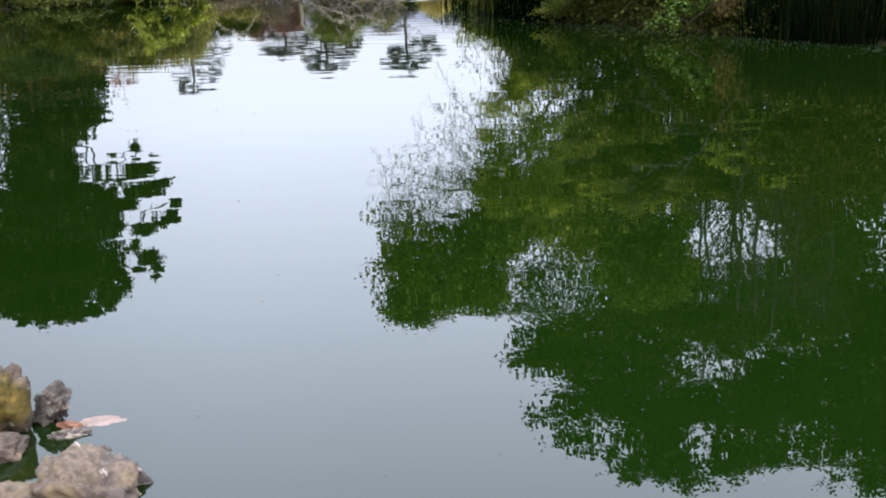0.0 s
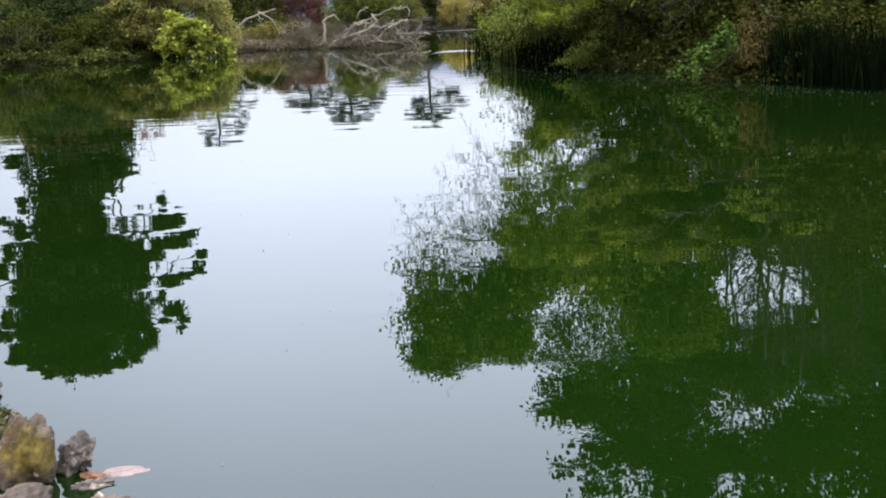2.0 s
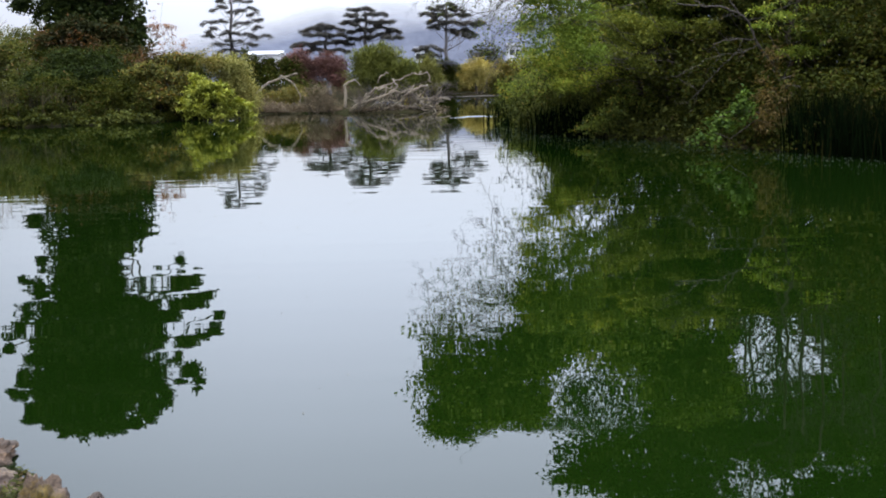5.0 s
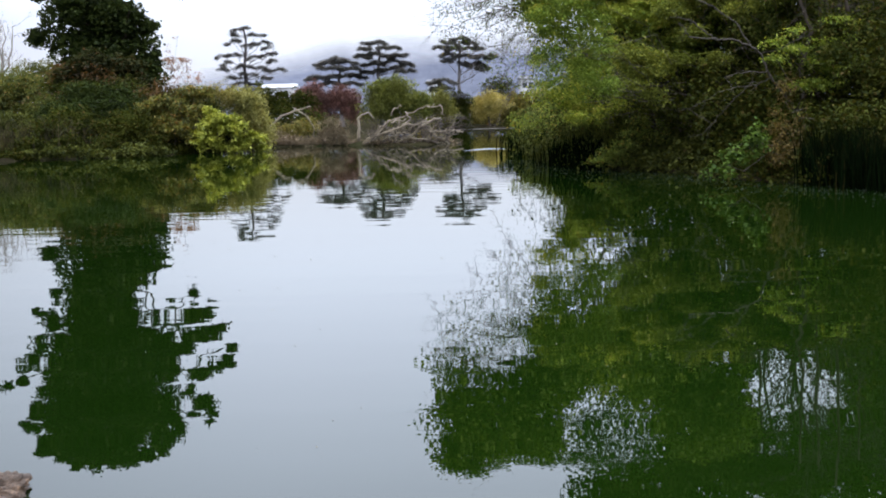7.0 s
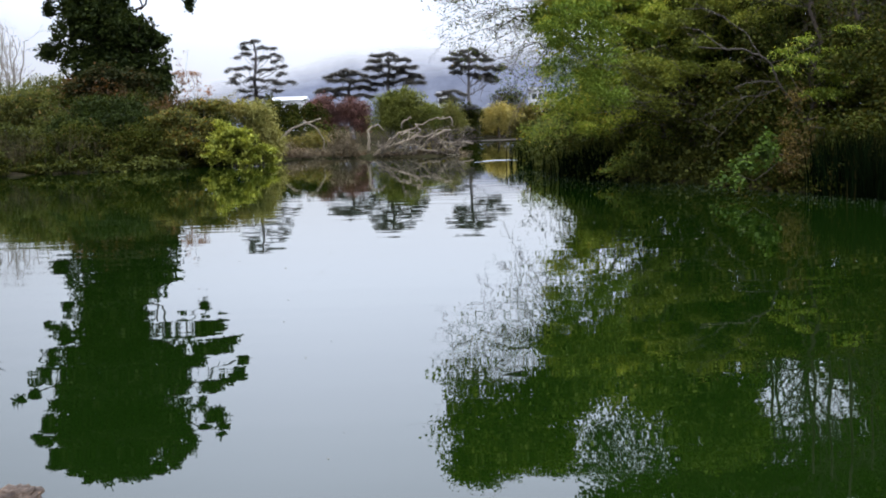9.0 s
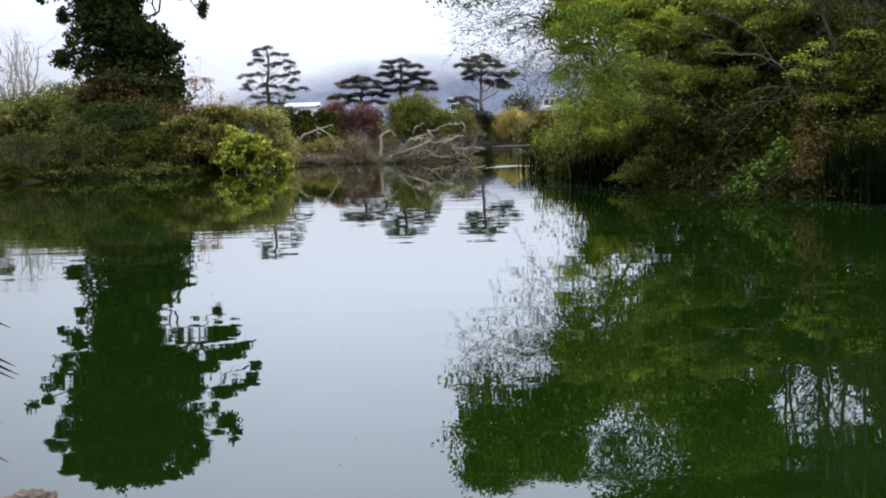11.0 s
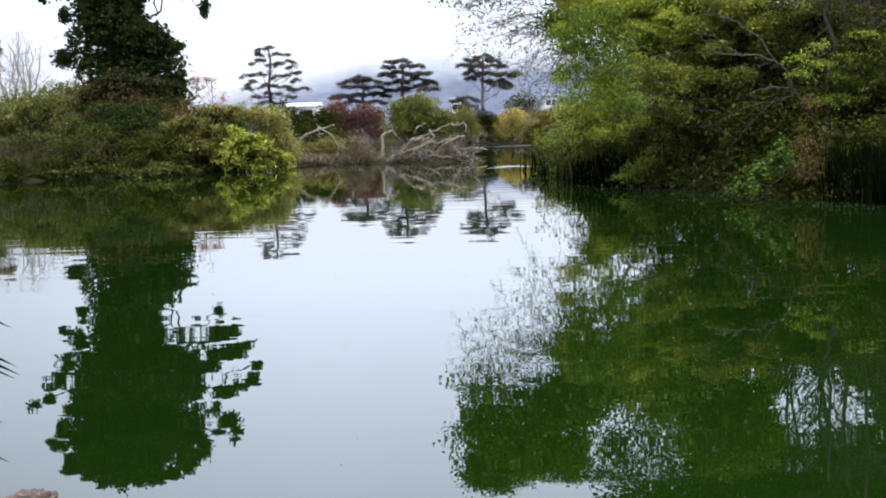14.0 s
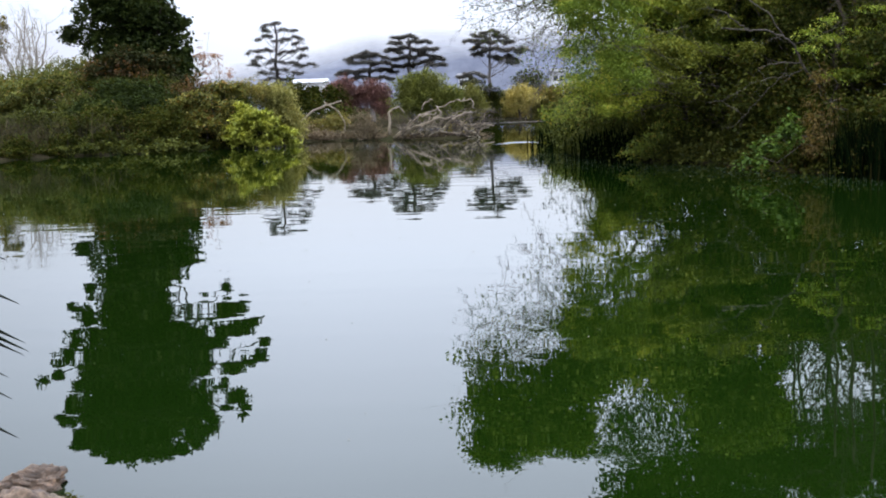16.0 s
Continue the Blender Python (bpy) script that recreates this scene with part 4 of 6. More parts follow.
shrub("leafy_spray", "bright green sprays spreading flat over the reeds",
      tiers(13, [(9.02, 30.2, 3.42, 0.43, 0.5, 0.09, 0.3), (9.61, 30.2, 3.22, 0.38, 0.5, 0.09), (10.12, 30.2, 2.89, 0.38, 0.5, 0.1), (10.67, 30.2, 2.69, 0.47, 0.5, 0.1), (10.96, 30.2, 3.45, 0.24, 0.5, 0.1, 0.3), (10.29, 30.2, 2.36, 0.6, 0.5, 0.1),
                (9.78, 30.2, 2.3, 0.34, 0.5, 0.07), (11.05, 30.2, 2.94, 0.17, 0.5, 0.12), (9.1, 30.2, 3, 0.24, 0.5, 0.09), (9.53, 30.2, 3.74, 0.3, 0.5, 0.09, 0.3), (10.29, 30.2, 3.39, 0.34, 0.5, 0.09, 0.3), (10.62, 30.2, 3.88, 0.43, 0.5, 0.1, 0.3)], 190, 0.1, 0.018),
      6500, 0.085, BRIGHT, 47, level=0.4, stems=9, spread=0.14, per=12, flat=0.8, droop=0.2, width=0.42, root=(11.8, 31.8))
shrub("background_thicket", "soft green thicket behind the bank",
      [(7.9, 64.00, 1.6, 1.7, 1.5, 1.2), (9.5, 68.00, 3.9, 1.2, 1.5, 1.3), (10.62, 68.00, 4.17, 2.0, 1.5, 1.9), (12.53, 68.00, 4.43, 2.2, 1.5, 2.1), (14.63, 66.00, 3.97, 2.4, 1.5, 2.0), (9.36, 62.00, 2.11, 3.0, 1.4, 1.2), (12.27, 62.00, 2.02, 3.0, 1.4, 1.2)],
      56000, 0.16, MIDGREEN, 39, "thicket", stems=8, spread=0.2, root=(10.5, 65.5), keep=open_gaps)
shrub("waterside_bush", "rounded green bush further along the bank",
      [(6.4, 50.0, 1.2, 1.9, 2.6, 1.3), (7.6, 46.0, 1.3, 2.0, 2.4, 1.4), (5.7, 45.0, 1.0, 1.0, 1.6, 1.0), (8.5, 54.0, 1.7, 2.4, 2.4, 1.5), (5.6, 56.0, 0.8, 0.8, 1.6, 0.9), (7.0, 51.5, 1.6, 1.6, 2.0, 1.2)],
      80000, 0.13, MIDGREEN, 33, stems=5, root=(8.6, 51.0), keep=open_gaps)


def reeds(name, label, spots, n, height, mat, seed, width=0.02, lean=0.15, category="reeds"):
    rng = np.random.default_rng(seed)
    S = np.array(spots, float)
    k = rng.integers(0, len(S), n)
    x = S[k, 0] + rng.normal(size=n) * S[k, -1]
    y = S[k, 1] + rng.normal(size=n) * S[k, -1]
    z = np.maximum(ground_height(x, y), -0.05)
    h = height * rng.uniform(0.5, 1.1, n)
    d = rng.normal(size=(n, 2)) * lean
    ang = rng.uniform(0, math.pi, n)
    b = np.stack([np.cos(ang), np.sin(ang), ang * 0], 1) * width
    p0 = np.stack([x, y, z], 1)
    p1 = p0 + np.stack([d[:, 0] * h * 0.3, d[:, 1] * h * 0.3, h * 0.6], 1)
    p2 = p0 + np.stack([d[:, 0] * h, d[:, 1] * h, h * (1 - 0.3 * np.hypot(d[:, 0], d[:, 1]))], 1)
    q = np.concatenate([np.stack([p0 - b, p0 + b, p1 + b * 0.8, p1 - b * 0.8], 1), np.stack([p1 - b * 0.8, p1 + b * 0.8, p2 + b * 0.12, p2 - b * 0.12], 1)], 0)
    return tagged(new(name, quads_mesh(name, q, mat)), label, category, kind="stuff")


reeds("reed_bed", "green reeds standing in the shallows, coloured near-black for shade", [(9.48, 27.43, 0.00, 0.3), (9.57, 26.95, 0.00, 0.4), (9.76, 26.43, 0.00, 0.4), (9.93, 25.74, 0.00, 0.5), (10.14, 25.06, 0.00, 0.5), (10.44, 24.38, 0.00, 0.5)], 1700, 1.4, REED, 41, 0.012, 0.16)
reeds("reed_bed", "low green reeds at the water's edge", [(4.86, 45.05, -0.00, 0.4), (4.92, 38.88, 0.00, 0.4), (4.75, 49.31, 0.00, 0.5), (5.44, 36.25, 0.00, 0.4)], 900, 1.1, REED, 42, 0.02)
reeds("dry_reeds", "tangled brown dry reeds on the far bank", [(-19.6, 58.0, 0.9), (-18.2, 58.6, 0.8), (-21.0, 57.5, 0.9), (-17.0, 59.0, 0.7), (-22.5, 56.5, 1.0)], 1000, 1.9, DRYREED, 43, 0.02, 0.4)
shrub("withered_creeper", "withered ochre creeper hanging to the water", tiers(5, [(9.03, 29.00, 2.06, 0.25, 0.3, 0.4), (8.82, 28.60, 1.32, 0.42, 0.35, 0.5), (8.59, 28.20, 0.61, 0.42, 0.35, 0.42), (9.01, 28.40, 0.85, 0.3, 0.3, 0.5)], 46, 0.13, 0.2), 2000, 0.08, DRYVINE, 44, "creeper", 8, 0.1, stems=8, droop=0.9, width=0.4, root=(10.4, 31.0))
shrub("ivy_spray", "bright green ivy trailing over the water", [(7.50, 28.00, 0.65, 0.4, 0.3, 0.3), (7.96, 28.00, 1.03, 0.35, 0.3, 0.4), (6.98, 27.50, 0.36, 0.35, 0.3, 0.12)], 1100, 0.095, SPRAYGREEN, 45, "ivy", 8, 0.1, stems=5, width=0.9, root=(9.9, 30.4))


BOUGH = surface_mat("bark_grey_bough", [(0.3, (0.036, 0.03, 0.022)), (0.7, (0.07, 0.06, 0.047))], 3.0, 0.85, 0.5, 20.0, 0.01)


def boughs():
    rng = np.random.default_rng(8)
    ob = thing("pale_bough", (10.3, 31.0, gz(10.3, 31.0)), "pale bare bough among the leaves", "branch")
    lines = [(0.05, [(10.4, 31.0, gz(10.4, 31.0) - 0.1), (10.2, 30.9, 1.2), (9.5, 30.6, 2.0), (8.99, 30.4, 2.59)]),
             (0.027, [(8.99, 30.40, 2.59), (8.78, 30.40, 3.12), (8.49, 30.40, 3.33), (8.06, 30.40, 3.47), (7.64, 30.40, 3.50), (6.96, 30.40, 3.58)]),
             (0.016, [(8.50, 30.40, 3.33), (8.15, 30.40, 3.88), (7.47, 30.40, 4.36), (7.05, 30.40, 4.52), (6.63, 30.40, 4.52)]),
             (0.016, [(7.64, 30.40, 3.52), (7.30, 30.40, 3.74), (7.05, 30.40, 3.96), (6.71, 30.40, 4.05)]),
             (0.016, [(8.99, 30.40, 2.64), (8.53, 30.40, 2.67), (8.14, 30.40, 2.64), (7.87, 30.40, 2.53)]),
             (0.011, [(9.04, 30.40, 2.51), (8.78, 30.40, 2.39), (8.48, 30.40, 2.31), (8.05, 30.40, 2.28)]),
             (0.009, [(8.48, 30.40, 2.31), (8.05, 30.40, 1.95), (7.84, 30.40, 1.70), (7.54, 30.40, 1.37), (7.28, 30.40, 1.12)]),
             (0.008, [(8.14, 30.40, 2.28), (7.71, 30.40, 2.17), (7.37, 30.40, 1.97), (6.94, 30.40, 1.77)]),
             (0.014, [(8.78, 30.40, 3.12), (9.25, 30.40, 3.22), (9.68, 30.40, 3.42), (9.89, 30.40, 3.62)])]
    for r, pts in lines:
        pts = np.array(pts)
        t = np.linspace(0, len(pts) - 1, len(pts) * 4)
        g = Geo()
        g.tube(np.stack([np.interp(t, np.arange(len(pts)), pts[:, k]) for k in range(3)], 1) + rng.normal(size=(len(t), 3)) * 0.012, r, r * 0.6, 6)
        fine = pts[-1] - pts[0]
        for _ in range(4):
            twigs(g, rng, pts[rng.integers(1, len(pts))], fine * 0.3 + rng.normal(size=3) * np.array((0.5, 0.3, 0.4)), rng.uniform(0.3, 0.7), 0.006, 1, 0.6, 2)
        part("bough", g.mesh("bough", BOUGH), ob)


boughs()

# ---- far bank shrubs beside the ivy tree
shrub("yellow_bush", "glossy yellow-green bush leaning over the water",
      tiers(3, [(-9.80, 60.00, 1.64, 0.75, 0.7, 0.6), (-9.11, 60.00, 1.17, 1.0, 0.8, 0.6), (-8.33, 60.30, 0.66, 0.9, 0.7, 0.4), (-7.79, 61.00, 0.28, 0.4, 0.5, 0.15), (-10.26, 60.00, 0.81, 0.7, 0.7, 0.55), (-9.43, 60.00, 0.42, 1.1, 0.7, 0.3)], 95, 0.26, 0.07), 8200, 0.19, YELLOWBUSH, 51, per=9, spread=0.1, width=0.45, shell=3, flat=0.75)
# Dark leaves set inside the yellow bush to paint its shaded interior.
shrub("inner_bush", "inner leaves of the bush at the water, coloured dark for shade", [(-9.63, 60.60, 1.12, 1.1, 0.5, 0.6), (-8.69, 60.80, 0.66, 1.0, 0.4, 0.4), (-10.21, 60.50, 0.57, 0.8, 0.4, 0.4)], 5000, 0.14, SHADEGREEN, 59, stems=4)
shrub("light_shrub", "light green shrub in front of the hedge", tiers(6, [(-21.66, 68.00, 3.73, 1.2, 0.8, 0.7), (-20.28, 67.00, 3.05, 1.0, 0.8, 0.6), (-23.42, 68.00, 3.47, 1.2, 0.8, 0.7), (-23.91, 67.00, 2.69, 1.0, 0.8, 0.6, 0.6)], 60, 0.4, 0.12), 9000, 0.15, HEDGE, 60, stems=8, per=12, spread=0.15)
shrub("leafy_shrub", "green and rust shrub beside the ivy tree", tiers(7, [(-13.2, 61.0, 2.1, 0.7, 0.7, 0.5, 0.5), (-12.91, 61.00, 2.5, 0.9, 0.8, 0.6), (-11.51, 61.00, 2.17, 1.1, 0.7, 0.7), (-13.57, 60.50, 1.2, 0.8, 0.7, 0.5, 0.4), (-12.26, 60.30, 1.35, 1.0, 0.6, 0.6), (-11.20, 60.60, 1.17, 0.6, 0.6, 0.6), (-11.11, 63.00, 3.03, 1.1, 0.7, 0.4), (-15.18, 60.00, 0.88, 1.2, 0.6, 0.5, 0.3)], 130, 0.26, 0.05), 15000, 0.15, MIXED, 64, stems=8, per=12, spread=0.14)
shrub("ivy_mound", "dark ivy mounded round the foot of the tall tree", [(-19.66, 69.50, 4.2, 1.0, 1.03, 0.8), (-17.9, 69.50, 4.28, 0.9, 1.18, 1.2), (-16.7, 69.50, 3.4, 1.0, 1.18, 0.9), (-15.43, 69.50, 3.3, 0.8, 1.03, 0.9), (-18.45, 69.50, 2.86, 1.64, 1.03, 1.14), (-16.18, 69.50, 2.79, 1.64, 1.03, 1.14), (-14.56, 69.50, 2.58, 1.14, 0.88, 0.98), (-20.06, 69.50, 3.07, 0.98, 0.74, 0.82), (-18.3, 69.5, 5.0, 1.2, 1.0, 0.7), (-16.4, 69.5, 4.5, 1.0, 1.0, 0.8)], 70000, 0.16, RUSTIVY, 67, "ivy", stems=8, width=0.8)
shrub("water_plants", "leafy green plants leaning over the far waterline", tiers(14, [(-17.36, 56.20, 0.30, 0.79, 0.3, 0.2), (-16.17, 56.40, 0.36, 0.92, 0.3, 0.2, 0.7), (-14.87, 56.60, 0.2, 0.92, 0.3, 0.15, 0.4), (-13.55, 57.00, 0.25, 1.05, 0.3, 0.2, 0.5), (-12.2, 58.00, 0.2, 0.9, 0.3, 0.2, 0.8)], 34, 0.28, 0.08), 3200, 0.14, LOWGREEN, 68, "plants", 8, 0.1, stems=6, width=0.8)
shrub("rust_spray", "rust-coloured sprays on the shrubs", tiers(8, [(-19.22, 68.00, 4.70, 0.96, 0.40, 0.45), (-17.81, 68.00, 4.41, 1.12, 0.35, 0.38), (-16.72, 68.00, 3.90, 0.96, 0.35, 0.38), (-14.53, 68.00, 3.20, 0.80, 0.35, 0.38), (-13.78, 68.00, 2.23, 0.96, 0.40, 0.45), (-13.26, 68.00, 3.16, 0.80, 0.35, 0.38), (-20.20, 68.00, 4.17, 0.64, 0.29, 0.32), (-18.48, 68.00, 3.80, 0.96, 0.29, 0.32), (-14.29, 68.00, 1.77, 0.96, 0.29, 0.32)], 90, 0.36, 0.08), 1500, 0.14, RUSTY, 65, stems=6, per=10, spread=0.14)
shrub("olive_bush", "olive-gold bush behind the water's edge", [(-10.72, 66.00, 2.75, 1.2, 1.2, 0.9), (-11.33, 66.00, 2.98, 1.2, 1.0, 0.5, 0.6), (-12.83, 64.00, 2.05, 1.2, 1.0, 0.9), (-11.77, 64.00, 2.32, 1.0, 1.0, 0.8), (-12.76, 62.00, 1.19, 1.2, 0.9, 0.7)], 11000, 0.12, OLIVE, 52)
shrub("pale_bush", "pale olive-gold bush drooping behind the water's edge", [(-9.14, 67.00, 2.62, 0.6, 1.0, 0.75), (-9.33, 66.50, 2.25, 0.55, 1.0, 0.8), (-8.74, 67.00, 1.67, 0.65, 0.9, 0.95), (-8.46, 67.00, 0.81, 0.6, 0.8, 0.6), (-9.94, 67.00, 2.95, 0.55, 0.9, 0.35)], 17000, 0.13, PALEOLIVE, 66, droop=0.8, spread=0.24)
shrub("rusty_shrub", "rust-tinged green shrubs round the ivy tree", [(-13.81, 66.00, 2.85, 1.5, 1.2, 1.1), (-12.28, 66.00, 2.49, 1.3, 1.2, 1.0), (-13.25, 63.00, 1.48, 1.8, 1.4, 1.0), (-19.39, 66.00, 2.55, 1.4, 1.2, 1.0, 0.25)], 6000, 0.15, RUSTY, 53, stems=16)
shrub("green_shrub", "green shrubs low on the far bank", [(-14.03, 60.00, 1.40, 1.7, 1.3, 1.0), (-12.68, 63.00, 1.02, 1.7, 1.0, 0.9), (-16.84, 60.00, 1.49, 1.8, 1.3, 1.0), (-17.96, 59.00, 1.13, 1.2, 1.2, 0.8), (-16.91, 66.00, 2.63, 2.2, 1.2, 1.1), (-15.58, 67.00, 2.91, 1.5, 1.0, 1.0), (-19.30, 68.00, 3.19, 1.6, 1.0, 1.0), (-12.05, 63.00, 1.89, 1.3, 0.8, 1.1), (-10.73, 64.00, 2.14, 0.9, 0.7, 0.8)], 48000, 0.13, SHADEGREEN, 54, stems=12)
shrub("hedge", "dark tangled bushes among the reeds", [(-21.71, 61.00, 1.34, 1.4, 0.9, 0.9), (-20.27, 61.00, 1.44, 1.3, 0.9, 1.0), (-18.99, 61.00, 1.26, 1.2, 0.9, 0.8), (-22.48, 60.00, 1.24, 1.4, 0.9, 1.0), (-19.27, 63.00, 2.02, 1.2, 0.8, 0.9)], 24000, 0.13, LOWGREEN, 58, stems=8)
shrub("dark_thicket", "dark tangled undergrowth below the ivy tree", [(-16.9, 62.0, 2.0, 1.5, 0.9, 0.9), (-17.4, 64.0, 2.9, 1.3, 0.8, 0.8), (-15.6, 64.0, 2.9, 1.1, 0.8, 0.8), (-15.2, 62.0, 2.1, 1.3, 0.9, 0.9), (-14.2, 61.6, 1.5, 1.1, 0.8, 0.8), (-18.2, 62.0, 1.9, 1.2, 0.9, 0.8), (-16.0, 61.0, 1.2, 1.8, 0.8, 0.7)], 46000, 0.13, IVY, 70, stems=26, stem_r=0.03)
shrub("waterside_growth", "low leafy plants along the waterline", [(-17.31, 57.60, 0.38, 1.1, 0.6, 0.35), (-15.42, 57.60, 0.32, 1.2, 0.6, 0.3), (-13.35, 58.00, 0.30, 1.1, 0.6, 0.3), (-18.34, 57.40, 0.31, 0.7, 0.5, 0.25)], 5000, 0.17, LOWGREEN, 55, "plants", 8, 0.1, stems=8, width=0.8)
for i, (x, y) in enumerate([(-21.5, 52.6), (-19.9, 54.2), (-18.6, 56.4), (-16.9, 57.2), (-15.2, 57.4), (-13.4, 58.6), (-12.0, 60.6), (-10.9, 62.0)]):
    shrub("shore_plant", "dark leafy plant at the foot of the bank", [(x, y - 0.1, 0.22, 1.1, 0.5, 0.3), (x + 0.5, y + 0.6, 0.6, 0.9, 0.6, 0.5)], 4200, 0.12, SHADEGREEN, 400 + i, "plant", stems=2, group="plants along the far bank", per=10, spread=0.12)
shrub("hedge", "green hedge and small trees behind the reeds", [(-26.15, 74.00, 3.6, 2.0, 2.0, 1.5), (-23.74, 74.00, 3.7, 2.0, 2.0, 1.5), (-28.19, 74.00, 3.3, 2.4, 2.0, 1.6), (-23.0, 76.00, 4.5, 1.3, 1.6, 1.2), (-23.51, 70.00, 2.68, 3.0, 1.8, 1.6), (-25.72, 68.00, 2.43, 3.0, 1.8, 1.8)], 50000, 0.15, HEDGE, 56, stems=16)
shrub("rust_sapling", "thin sapling with pale rust-coloured leaves", tiers(15, [(-14.9, 78.0, 5.2, 0.9, 0.5, 0.5), (-14.5, 78.0, 4.3, 1.0, 0.5, 0.5, 0.6), (-15.3, 78.0, 6.3, 0.4, 0.4, 0.8, 0.3), (-14.9, 78.0, 7.2, 0.5, 0.4, 0.4, 0.2), (-15.6, 78.0, 5.2, 0.5, 0.4, 0.6), (-13.8, 78.0, 4.4, 0.4, 0.4, 0.3, 0.4)], 46, 0.3, 0.05), 1000, 0.14, BLOSSOM, 57, "sapling", 7, 0.1, stems=10, flat=0.8)


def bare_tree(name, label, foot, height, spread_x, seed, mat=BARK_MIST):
    rng = np.random.default_rng(seed)
    z = gz(*foot)
    ob = thing(name, (*foot, z), label, "tree", "bare trees")
    g = Geo()
    s = np.array((*foot, z - 0.1))
    m = s + np.array((0.3, 0, height * 0.45))
    g.tube(bow(s, m, 0, rng, 7, 0.03), 0.2, 0.12, 8)
    part("trunk", g.mesh("trunk", mat), ob)
    for i in range(6):
        lg = Geo()
        e = s + np.array((rng.uniform(-1, 1) * spread_x, rng.uniform(-1, 1), height * rng.uniform(0.8, 1.0)))
        pts = bow(m + (0, 0, -rng.uniform(0, height * 0.15)), e, -0.05, rng, 8, 0.05)
        lg.tube(pts, 0.13, 0.04, 5)
        for k in range(2, 8):
            twigs(lg, rng, pts[k], (pts[k] - pts[k - 1]) + rng.normal(size=3) * 0.5, height * 0.15, 0.026, 3, 0.6, 3, 0.02)
        part("limb", lg.mesh("limb", mat), ob)


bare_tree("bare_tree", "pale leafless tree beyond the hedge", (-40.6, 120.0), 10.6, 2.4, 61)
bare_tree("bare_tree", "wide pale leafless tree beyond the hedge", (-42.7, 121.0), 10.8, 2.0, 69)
shrub("far_treetop", "soft green treetop beyond the hedge", [(-43.9, 121.0, 11.2, 0.9, 0.9, 0.9), (-44.6, 121.0, 10.0, 1.2, 1.0, 1.2), (-44.5, 121.0, 9.2, 1.2, 1.2, 1.1), (-45.6, 121.0, 8.0, 1.6, 1.2, 1.6), (-44.9, 121.0, 4.6, 2.4, 1.6, 1.5), (-42.6, 121.0, 4.2, 1.6, 1.4, 1.3), (-47.0, 122.0, 6.5, 2.4, 2.0, 2.6)], 9000, 0.3, OLIVE, 63, "tree", stem_mat=BARK)


# ---- far shore
def cypress(label, foot, top, r, tiers_of, n, seed):
    """A tapered trunk with limbs that each carry one flat, feathery tier (x, height, half width)."""
    rng = np.random.default_rng(seed)
    y = foot[1]
    z = gz(foot[0], y)
    ob = thing("cypress", (foot[0], y, z), label, "tree", "cypresses on the far shore")
    line = bow((foot[0], y, z - 0.2), top, 0, rng, 9, 0.03)
    g = Geo()
    g.tube(line, r, r * 0.3, 8)
    part("trunk", g.mesh("trunk", BARK_GREY), ob)
    share = sum(half + 0.2 for _, _, half in tiers_of)
    for x, zz, half in tiers_of:
        h = np.clip((zz - 0.8 - z) / (top[2] - z), 0.3, 0.98)
        start = line[int(h * 8)]
        lg = Geo()
        deep = y + rng.normal() * 0.5
        lg.tube(bow(start, (x, deep, zz - 0.1), -0.06, rng, 6, 0.04), r * 0.16, r * 0.07, 5)
        for _ in range(4):
            lg.tube(bow((x, deep, zz - 0.1), (x + rng.uniform(-0.9, 0.9) * half, deep + rng.normal() * 0.4, zz - 0.05), 0.05, rng, 5, 0.05), r * 0.07, r * 0.03, 4)
        limb = part("limb", lg.mesh("limb", BARK_GREY), ob)
        k = int(n * 6 * (half + 0.2) / share / 6)
        u = rng.uniform(-1, 1, k)
        u = u[np.sin(u * half * 6.0 + zz * 5) + rng.normal(size=k) * 0.5 > -0.55]
        k = len(u)
        tip = rng.normal() * 0.1
        c = np.stack([x + u * half * 1.1, deep + rng.normal(size=k) * (0.25 + 0.3 * half), zz + tip * u - 0.16 * u * u + 0.09 * np.sin(u * 5 + zz * 3) + rng.normal(size=k) * 0.045 - rng.exponential(0.05, k)], 1)
        c = np.repeat(c, 6, 0) + rng.normal(size=(k * 6, 3)) * np.array((0.12, 0.12, 0.025))
        part("foliage", quads_mesh("foliage", leaf_quads(rng, c, 0.13, 0.4, 0.0, 0.85), CYPRESS), limb)


cypress("dark cypress with open flat tiers of foliage", (-15.6, 115), (-15.8, 115, 9.9), 0.26,
        [(-16.09, 9.90, 0.80), (-14.70, 9.30, 0.92), (-16.57, 9.38, 0.34), (-16.76, 8.74, 0.74), (-14.10, 8.61, 0.92), (-15.64, 8.43, 0.40), (-13.61, 8.14, 0.46), (-17.84, 7.51, 0.74), (-16.48, 7.53, 0.40), (-14.78, 7.33, 0.80), (-13.41, 7.57, 0.52), (-13.24, 6.89, 0.40), (-17.37, 6.74, 0.52), (-16.19, 6.42, 0.57), (-14.40, 6.25, 1.03), (-12.99, 6.04, 0.97), (-13.73, 5.27, 0.63), (-18.01, 6.25, 0.46), (-15.42, 5.66, 0.74), (-16.86, 5.37, 0.74), (-16.03, 4.86, 1.29)], 7500, 71)
